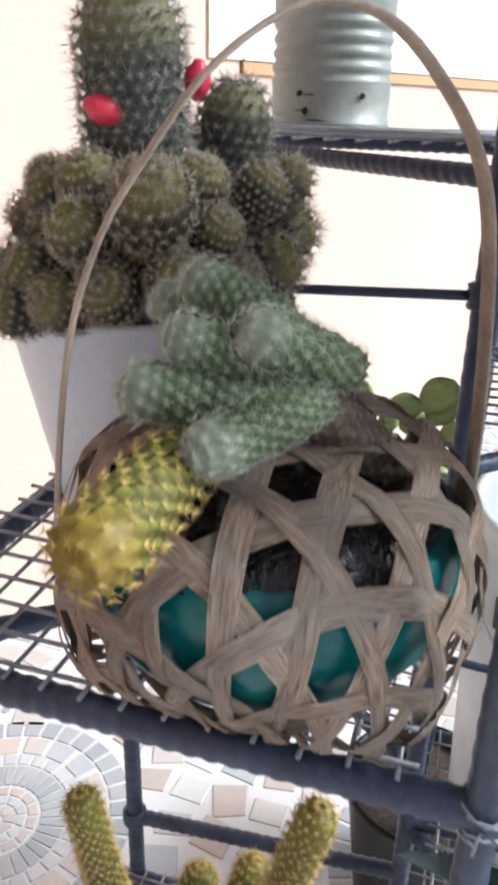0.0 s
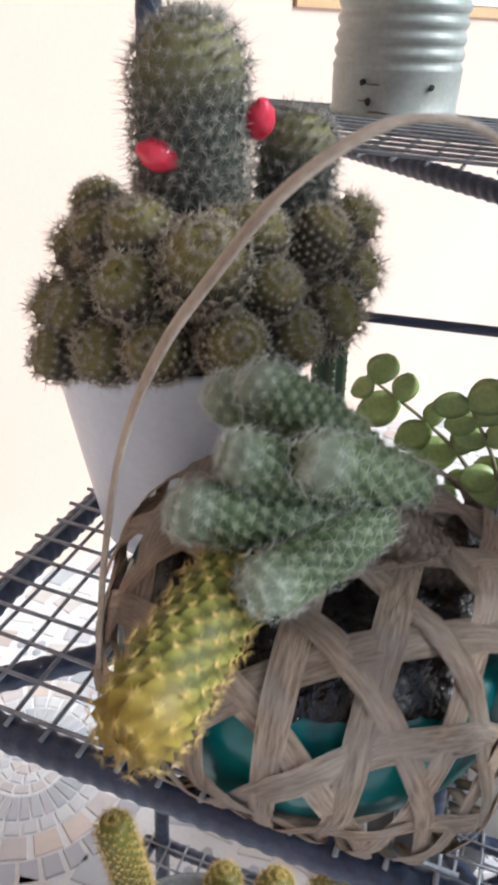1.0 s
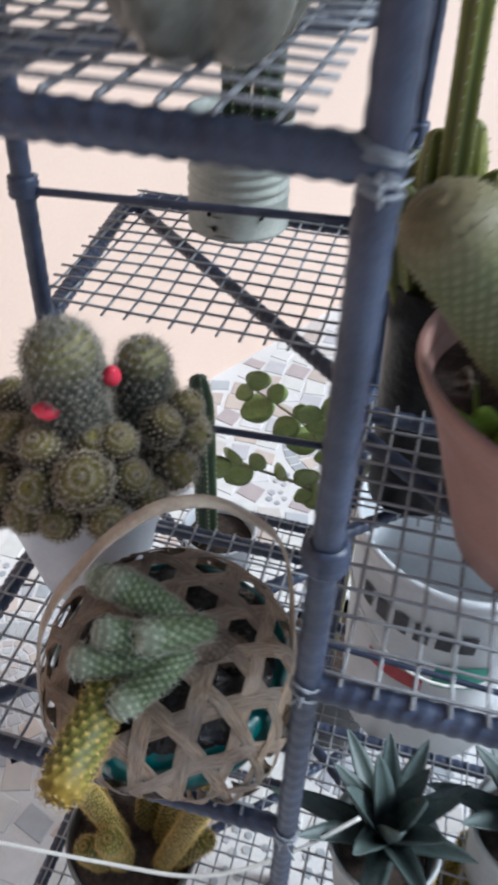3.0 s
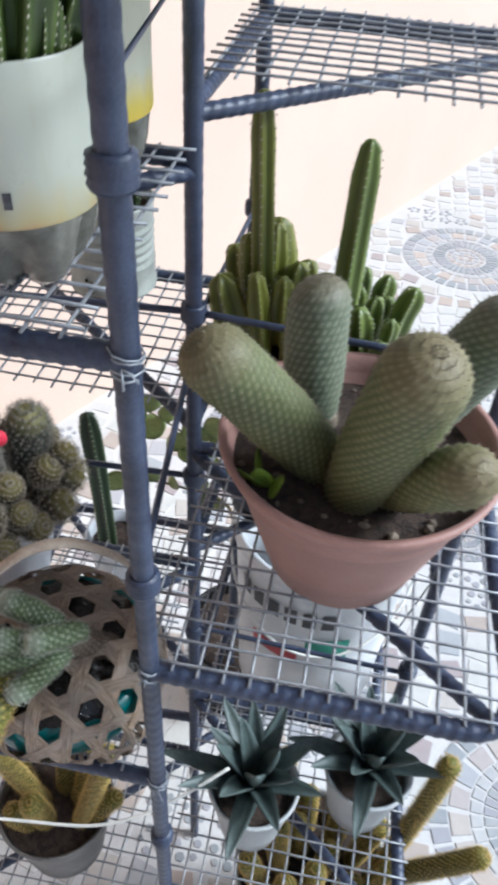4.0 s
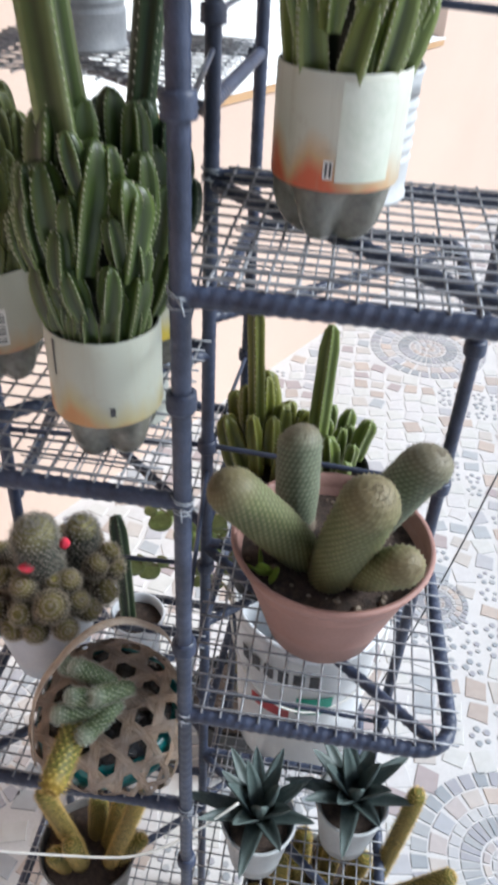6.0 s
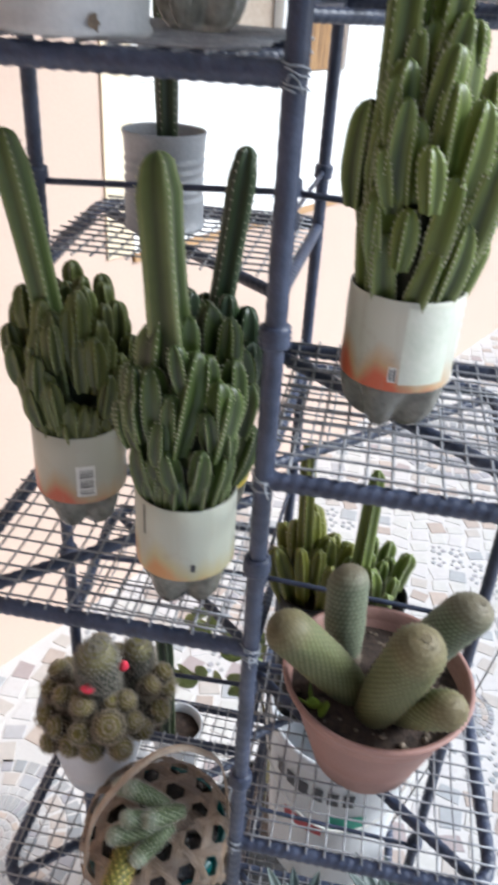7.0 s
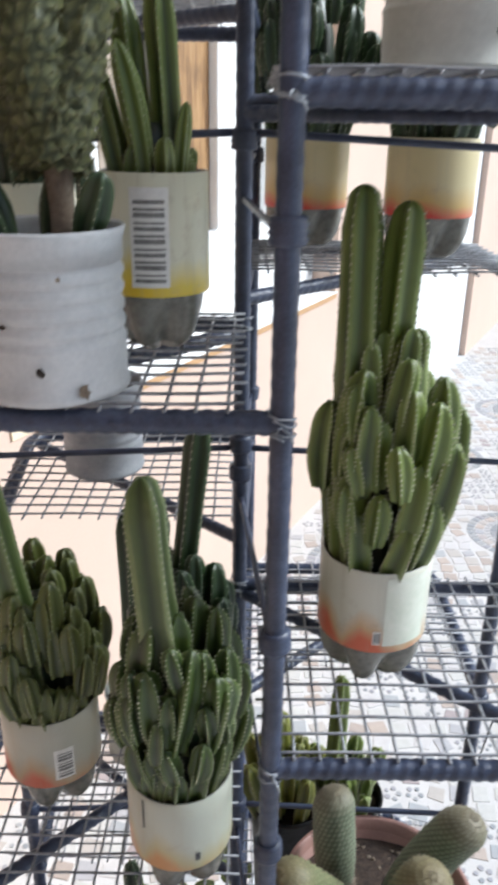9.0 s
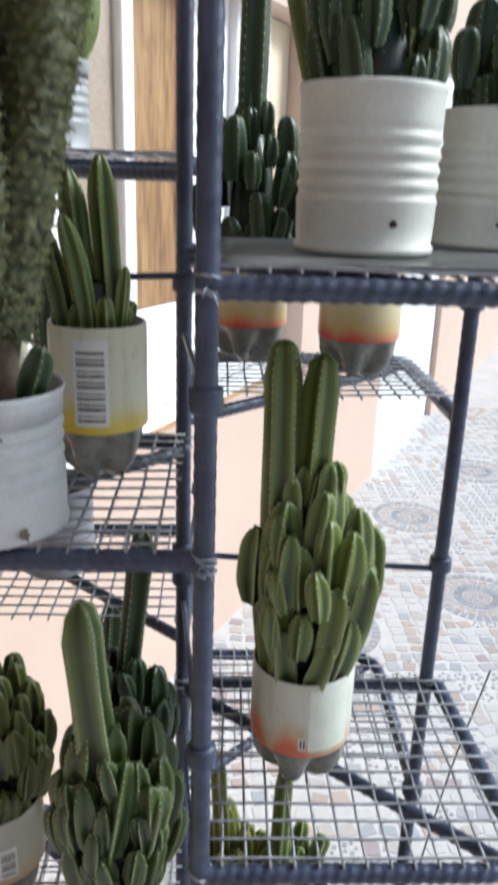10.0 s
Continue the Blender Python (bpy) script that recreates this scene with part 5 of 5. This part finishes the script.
def sheet():
    bm = bmesh.new()
    nx, ny = 26, 22
    grid = [[bm.verts.new((0.240 + 0.250 * i / nx, 0.330 + 0.222 * j / ny + 0.003 * math.sin(i * 0.9), 1.7414 + 0.0005 * noise.noise(Vector((i * 0.4, j * 0.4, 0))))) for j in range(ny + 1)] for i in range(nx + 1)]
    for i in range(nx):
        for j in range(ny):
            bm.faces.new((grid[i][j], grid[i + 1][j], grid[i + 1][j + 1], grid[i][j + 1]))
    bmesh.ops.solidify(bm, geom=bm.faces[:], thickness=0.0006)
    tagged(part("plastic_sheet", bm, M_SHEET), "dull grey plastic sheet lying on the wire shelf under the tins", "plastic sheet")


sheet()


def pad(parent):
    bm = bmesh.new()
    bmesh.ops.create_icosphere(bm, subdivisions=3, radius=1.0)
    for v in bm.verts:
        v.co = Vector((v.co.x * 0.032, v.co.y * 0.009, 0.055 + v.co.z * 0.055)) * (1 + 0.05 * noise.noise(v.co * 2))
    part("pad", bm, M_JADE, parent, "flat grey-green cactus pad", m=pose(0.008, 0, 0.078, 0, 8, 20))


pad(t)


# ---- terracotta pot with club cacti ----
def terracotta():
    base = Vector((0.360, 0.455, 0.8215))
    ob = thing("potted_club_cactus", pose(*base), "five fat olive club-shaped cacti in a terracotta-coloured pot", "potted cactus")
    pot(ob, "pot", M_TERRA, 0.060, 0.101, 0.130, 0.017, 0.004, "terracotta-coloured pot with a rolled rim")
    soil(ob, 0.094, 0.108)
    club = [((0.342, 0.440, 0.925), (0.254, 0.402, 1.058), 0.0235, M_FAT), ((0.322, 0.484, 0.928), (0.307, 0.512, 1.042), 0.0225, M_FATGREY), ((0.358, 0.418, 0.926), (0.389, 0.372, 1.086), 0.0265, M_FAT), ((0.378, 0.462, 0.930), (0.435, 0.455, 1.086), 0.0230, M_FATGREY), ((0.378, 0.426, 0.930), (0.422, 0.356, 1.018), 0.0190, M_FAT)]
    for i, (a, b_, r, mat) in enumerate(club):
        a, b_ = Vector(a) - base, Vector(b_) - base
        me = knob_mesh("club_stem", r, (b_ - a).length, 120 + i, [mat, M_DRY], 0.0056, 0.0014, 3, 0.0020, 0.00020, 0.6, 0.08, 0.72, 0, 0.0, 0.0004)
        part("club_stem", None, None, ob, "fat knobbly club stem", mesh=me, m=Matrix.Translation(a) @ frame_at(b_ - a))
    bm = bmesh.new()
    leaf(bm, 0.032, 0.010)
    weed = finish("weed_leaf", bm, [M_WEED])
    for p, d in (((-0.062, -0.046, 0.104), (-0.2, -0.3, 1)), ((-0.060, -0.048, 0.104), (0.5, -0.4, 1)), ((-0.064, -0.044, 0.104), (-0.7, -0.3, 0.8)), ((-0.066, -0.040, 0.104), (-0.3, 0.3, 1.2))):
        part("weed_leaf", None, None, ob, "small bright green weed", mesh=weed, m=tilt(p, d, 40, 0.9))
    for i, (x, y, r) in enumerate(((-0.036, 0.004, 0.017), (-0.014, -0.018, 0.016), (0.012, -0.012, 0.015), (-0.034, 0.028, 0.014))):
        me = knob_mesh("corky_base", r, 0.030, 140 + i, [M_DRY, M_DRY], 0.0055, 0.0020, 3, 0.0035, 0.0003, 0.8, 0.0, 0.9, 0, 0.0, 0.0012)
        part("corky_base", None, None, ob, "brown scabbed stem base", mesh=me, m=tilt((x, y, 0.098), (0, 0, 1)))
    crumbs = bmesh.new()
    rnd = random.Random(77)
    for i in range(70):
        a, q, e = rnd.uniform(0, 6.28), 0.088 * math.sqrt(rnd.random()), rnd.uniform(0.002, 0.0055)
        bmesh.ops.create_icosphere(crumbs, subdivisions=1, radius=e, matrix=pose(q * math.cos(a), q * math.sin(a), 0.108, rnd.uniform(0, 90), rnd.uniform(0, 90), 0) @ Matrix.Diagonal((1, rnd.uniform(0.5, 1), rnd.uniform(0.4, 0.8), 1)))
    part("soil_crumbs", crumbs, M_DRY, ob, "brown bark bits on the soil", smooth=False)


def leaf(bm, length, width, cup=0.15, n=8):
    """A thick oval leaf along z, faces to y."""
    rows = []
    for i in range(n + 1):
        s = i / n
        w = width * math.sin(math.pi * min(1.0, 0.06 + 0.9 * s)) ** 0.7
        y = cup * length * (s - 0.5) ** 2
        th = 0.0011 * math.sin(math.pi * (0.1 + 0.85 * s))
        rows.append([bm.verts.new((x * w, y + dy, s * length)) for x, dy in ((-1, 0), (-0.5, -th), (0.0, -th * 1.5), (0.5, -th), (1, 0), (0.5, th), (0, th), (-0.5, th))])
    for r0, r1 in zip(rows, rows[1:]):
        skin(bm, r0, r1)
    bm.faces.new(rows[0][::-1])
    bm.faces.new(rows[-1])


terracotta()


# ---- pots behind the terracotta pot ----
def yellow_clump():
    base = Vector((0.274, 0.635, 0.6755))
    ob = thing("potted_column_cactus", pose(*base), "yellowish column cactus clump in a dark pot", "potted cactus", "pots on the back shelf")
    pot(ob, "pot", M_BLACKFILM, 0.038, 0.048, 0.225, 0.008, 0.002, "tall black plastic pot")
    soil(ob, 0.043, 0.21)
    rnd = random.Random(21)
    ms = [column_mesh("yellow_column", r, l, 5, 130 + i, [M_COLYEL, M_WOOL], 0.06, dotsize=0.0007) for i, (r, l) in enumerate(((0.0165, 0.095), (0.0115, 0.105), (0.0125, 0.075), (0.0090, 0.225)))]
    for i in range(13):
        a, q = i * 2.4, math.sqrt((i + 0.5) / 13)
        p = (0.034 * q * math.cos(a), 0.034 * q * math.sin(a), 0.200 + rnd.uniform(0.0, 0.05) * (1.2 - q))
        part("stem", None, None, ob, mesh=ms[i % 3], m=tilt(p, (0.25 * q * math.cos(a), 0.25 * q * math.sin(a), 1), rnd.uniform(0, 90), rnd.uniform(0.85, 1.15)))
    part("tall_stem", None, None, ob, mesh=ms[3], m=tilt((-0.012, -0.01, 0.19), (-0.05, -0.02, 1), 0, 1.18))


def green_clump():
    base = Vector((0.350, 0.640, 0.6755))
    ob = thing("potted_column_cactus", pose(*base), "tall ribbed green column cactus with shorter offsets in a dark pot", "potted cactus", "pots on the back shelf")
    pot(ob, "pot", M_BLACKFILM, 0.038, 0.048, 0.225, 0.008, 0.002, "tall black plastic pot")
    soil(ob, 0.043, 0.21)
    rnd = random.Random(22)
    for i in range(12):
        a, q = i * 2.4, math.sqrt((i + 0.5) / 12)
        p = (0.038 * q * math.cos(a), 0.038 * q * math.sin(a), 0.200 + rnd.uniform(0.0, 0.03))
        part("stem", None, None, ob, mesh=COLS[(0, 5, 2)[i % 3]], m=tilt(p, (0.12 * q * math.cos(a), 0.12 * q * math.sin(a), 1), rnd.uniform(0, 90), rnd.uniform(0.8, 1.15)))
    part("tall_stem", None, None, ob, mesh=column_mesh("slim_column", 0.0125, 0.235, 5, 170, [M_COL, M_WOOL], 0.02, 0.007, 0.95, 0.0008), m=tilt((-0.020, -0.012, 0.190), (0.0, -0.02, 1)))


yellow_clump()
green_clump()


# ---- bucket on the lowest back shelf ----
def bucket():
    base = Vector((0.352, 0.737, 0.2105))
    ob = thing("white_bucket", pose(*base), "white plastic paint bucket with dark lettering bars and a coloured picture", "bucket")
    bm = bmesh.new()
    lathe(bm, [(0.03, 0.004), (0.104, 0.003), (0.108, 0.0), (0.115, 0.15), (0.123, 0.32), (0.127, 0.322), (0.127, 0.330), (0.125, 0.332), (0.125, 0.340), (0.128, 0.342), (0.128, 0.350), (0.122, 0.351), (0.119, 0.34), (0.113, 0.12)], 64, close=(True, False))
    body = part("pail", bm, M_BUCKET, ob)
    for a0, z0, w, h, mat in [(216 + i * 12.0, 0.258, 0.145, 0.032, M_INK) for i in range(6)] + [(268, 0.185, 0.5, 0.045, M_INKGREEN), (228, 0.165, 0.62, 0.026, M_INKRED)]:
        bm = bmesh.new()
        rr = lambda z: 0.108 + (0.123 - 0.108) * z / 0.32 + 0.0016
        lo = [bm.verts.new((rr(z0) * math.cos(radians(a0) + w * i / 6), rr(z0) * math.sin(radians(a0) + w * i / 6), z0)) for i in range(7)]
        hi = [bm.verts.new((rr(z0 + h) * math.cos(radians(a0) + w * i / 6), rr(z0 + h) * math.sin(radians(a0) + w * i / 6), z0 + h)) for i in range(7)]
        for i in range(6):
            bm.faces.new((lo[i], lo[i + 1], hi[i + 1], hi[i]))
        part("printed_bar", bm, mat, body)
    bm = bmesh.new()
    tube(bm, [(0.130 * math.cos(t), 0.130 * math.sin(t) - 0.01 * math.sin((t - math.pi) * 1.0), 0.322 - 0.10 * math.sin(t - math.pi)) for t in np.linspace(math.pi, 2 * math.pi, 24)], 0.002, 6)
    part("bail", bm, M_CORD, ob, "white plastic-coated carrying bail")


bucket()


# ---- lowest front shelves ----
def rosette(x, y, z, seed, count, size, label):
    base = Vector((x, y, z))
    rnd = random.Random(seed)
    ob = thing("potted_rosette", pose(*base), label, "potted succulent", "rosettes on the low shelf")
    pot(ob, "pot", M_GREYPOT, 0.036, 0.050, 0.105, 0.010, 0.002, "white plastic pot")
    soil(ob, 0.042, 0.092)
    for i in range(count):
        q = (i + 0.5) / count
        a = i * 2.399963
        length = size * (0.65 + 0.35 * q) * rnd.uniform(0.85, 1.1)
        bm = bmesh.new()
        n, rows = 10, []
        droop = 0.15 + 0.55 * q
        for k in range(n + 1):
            s = k / n
            w = 0.0165 * (1 - s) ** 0.75 * (0.75 + 0.6 * s) + 0.0003
            zz = s * length * (1 - 0.25 * droop * s)
            yy = droop * length * 0.35 * s * s
            rows.append([bm.verts.new((x_ * w, yy + dy, zz)) for x_, dy in ((-1, -0.25 * w), (-0.5, 0.15 * w), (0, 0.3 * w), (0.5, 0.15 * w), (1, -0.25 * w), (0.5, 0.55 * w), (0, 0.8 * w), (-0.5, 0.55 * w))])
        for r0, r1 in zip(rows, rows[1:]):
            skin(bm, r0, r1)
        d = Vector((math.cos(a), math.sin(a), 0.0))
        m = Matrix.Translation((d.x * 0.006, d.y * 0.006, 0.10 + 0.03 * (1 - q))) @ Matrix.Rotation(a - math.pi / 2, 4, "Z") @ Matrix.Rotation(-radians(10 + 54 * q), 4, "X")
        part("leaf", bm, M_ALOE, ob, m=m)
    return ob


rosette(0.315, 0.405, 0.3605, 1, 18, 0.115, "dark grey-green pointed rosette plant in a white pot")
rosette(0.440, 0.452, 0.3605, 2, 18, 0.11, "dark green spiky rosette plant in a white pot beside another")


def fingers(name, base, stems, label, pot_mat, r0=0.035, r1=0.045, h=0.075):
    base = Vector(base)
    ob = thing(name, pose(*base), label, "potted cactus")
    pot(ob, "pot", pot_mat, r0, r1, h, 0.008, 0.002)
    soil(ob, r1 - 0.005, h - 0.012)
    for i, (a, b_, r) in enumerate(stems):
        a, b_ = Vector(a) - base, Vector(b_) - base
        me = knob_mesh("finger", r, (b_ - a).length, 150 + i, [M_FUZZ, M_GOLDSPINE], 0.0046, 0.0009, 7, 0.0042, 0.00020, 0.85, 0.03, 0.85, 1, 0.0, 0.0006)
        part("finger_stem", None, None, ob, mesh=me, m=Matrix.Translation(a) @ frame_at(b_ - a))
    return ob


LOW_STEMS = [((0.492, 0.440, 0.20), (0.530, 0.440, 0.519), 0.0105), ((0.480, 0.425, 0.20), (0.603, 0.420, 0.356), 0.0120)]
for i in range(16):
    turn, out = i * 2.4, 0.082 * math.sqrt((i + 0.5) / 16)
    x, y = 0.405 + out * math.cos(turn), 0.44 + out * math.sin(turn)
    LOW_STEMS.append(((x, y, 0.15), (x + 0.35 * out * math.cos(turn), y + 0.35 * out * math.sin(turn), 0.235 + 0.017 * (i % 5)), 0.0125))
fingers("potted_finger_cactus", (0.405, 0.44, FLOOR), LOW_STEMS, "yellow-green finger cactus in a grey floor pot under the low shelf", M_GREYPOT, 0.085, 0.105, 0.32)
fingers("potted_finger_cactus", (0.065, 0.40, 0.1805), [((0.05, 0.40, 0.29), (0.024, 0.362, 0.514), 0.0100), ((0.10, 0.385, 0.29), (0.170, 0.362, 0.550), 0.0098), ((0.03, 0.41, 0.28), (0.000, 0.425, 0.40), 0.011), ((0.06, 0.38, 0.28), (0.058, 0.36, 0.40), 0.0125), ((0.09, 0.41, 0.28), (0.12, 0.43, 0.42), 0.012), ((0.07, 0.42, 0.28), (0.075, 0.44, 0.38), 0.0125), ((0.045, 0.375, 0.28), (0.03, 0.355, 0.36), 0.012), ((0.10, 0.39, 0.28), (0.15, 0.40, 0.36), 0.011)], "yellow-green finger cactus in a dark grey pot, lowest shelf", M_DARKPOT, 0.052, 0.072, 0.13)


# ---- cup and leafy plant behind the basket ----
def cup():
    base = Vector((0.076, 0.672, 0.4105))
    ob = thing("cup_planter", pose(*base), "translucent plastic cup with one thin column cactus", "cup planter")
    pot(ob, "cup", M_CUP, 0.030, 0.043, 0.112, 0.004, 0.002)
    soil(ob, 0.039, 0.095)
    me = column_mesh("thin_column", 0.0135, 0.25, 6, 160, [M_COLDARK, M_WOOL], 0.03, base=0.9)
    part("stem", None, None, ob, "thin dark ribbed stem", mesh=me, m=tilt((-0.012, -0.010, 0.085), (0, -0.01, 1)))


def leafy():
    base = Vector((0.222, 0.87, FLOOR))
    ob = thing("leafy_potted_plant", pose(*base), "leafy plant with round green leaves in a dark floor pot", "potted plant")
    pot(ob, "pot", M_BLACKFILM, 0.075, 0.10, 0.22, 0.02, 0.004, "black plastic floor pot")
    soil(ob, 0.092, 0.2)
    rnd = random.Random(31)
    paths = [[(0, 0, 0.19), (-0.01, 0.0, 0.530), (-0.05, -0.02, 0.670), (-0.165, -0.02, 0.750)], [(0, 0, 0.19), (-0.02, 0.0, 0.510), (-0.07, -0.05, 0.620), (-0.165, -0.11, 0.695)], [(0, 0, 0.19), (0.0, 0.0, 0.550), (-0.02, -0.04, 0.680), (-0.06, -0.06, 0.760)]]
    for k, path in enumerate(paths):
        pts = smooth_path([Vector(p) for p in path], 24)
        bm = bmesh.new()
        tube(bm, pts, [0.004 - 0.0025 * i / 24 for i in range(25)], 7)
        part("branch", bm, M_TWIG, ob)
        for i in range(11, 25, 2):
            for side in (-1, 1):
                if rnd.random() < 0.2 and i < 23:
                    continue
                bm = bmesh.new()
                s = rnd.uniform(0.6, 1.05)
                leaf(bm, 0.046 * s, 0.0185 * s, 0.3)
                along = (pts[min(i + 1, 24)] - pts[i - 1]).normalized()
                d = (along * rnd.uniform(0.1, 0.7) + side * Vector((-along.z, 0.0, along.x)) + Vector((0, rnd.uniform(-0.3, 0.1), 0))).normalized()
                face = Vector((rnd.uniform(-0.4, 0.4), -1.0, rnd.uniform(0.0, 0.7)))
                across = d.cross(face).normalized()
                face = across.cross(d)
                turn = Matrix((across, face, d)).transposed().to_4x4()
                part("leaf", bm, M_JADE, ob, m=Matrix.Translation(pts[i]) @ turn)


cup()
leafy()


# ---- a white cord across the low shelves ----
def cord():
    bm = bmesh.new()
    pts = smooth_path([Vector(p) for p in ((-0.08, 0.30, 0.46), (0.0, 0.31, 0.452), (0.077, 0.319, 0.45), (0.15, 0.325, 0.46), (0.199, 0.337, 0.478), (0.245, 0.36, 0.50), (0.288, 0.39, 0.520))], 40)
    tube(bm, pts, 0.0018, 8)
    tagged(part("loose_string", bm, M_CORD), "thin white plastic cord reaching between the low plants", "cord")


cord()


# ---- a thin dark stick leaning behind the rack ----
def stick():
    bm = bmesh.new()
    tube(bm, smooth_path([Vector(p) for p in ((0.475, 0.925, FLOOR), (0.56, 0.905, 0.3), (0.600, 0.90, 0.527), (0.625, 0.90, 0.70), (0.650, 0.90, 0.86), (0.69, 0.90, 1.05))], 30), 0.0016, 6)
    tagged(part("thin_stick", bm, M_INK), "thin dark stick leaning up from the floor behind the rack", "stick")


stick()


# ---- the mosaic stones nearest the rack ----
floor = bpy.data.objects["floor"]
for x, y, turn, cut in NEAR_STONES:
    part("mosaic_stone", None, None, floor, mesh=STONE_CUTS[cut], m=pose(x, y, FLOOR, 0, 0, math.degrees(turn)))
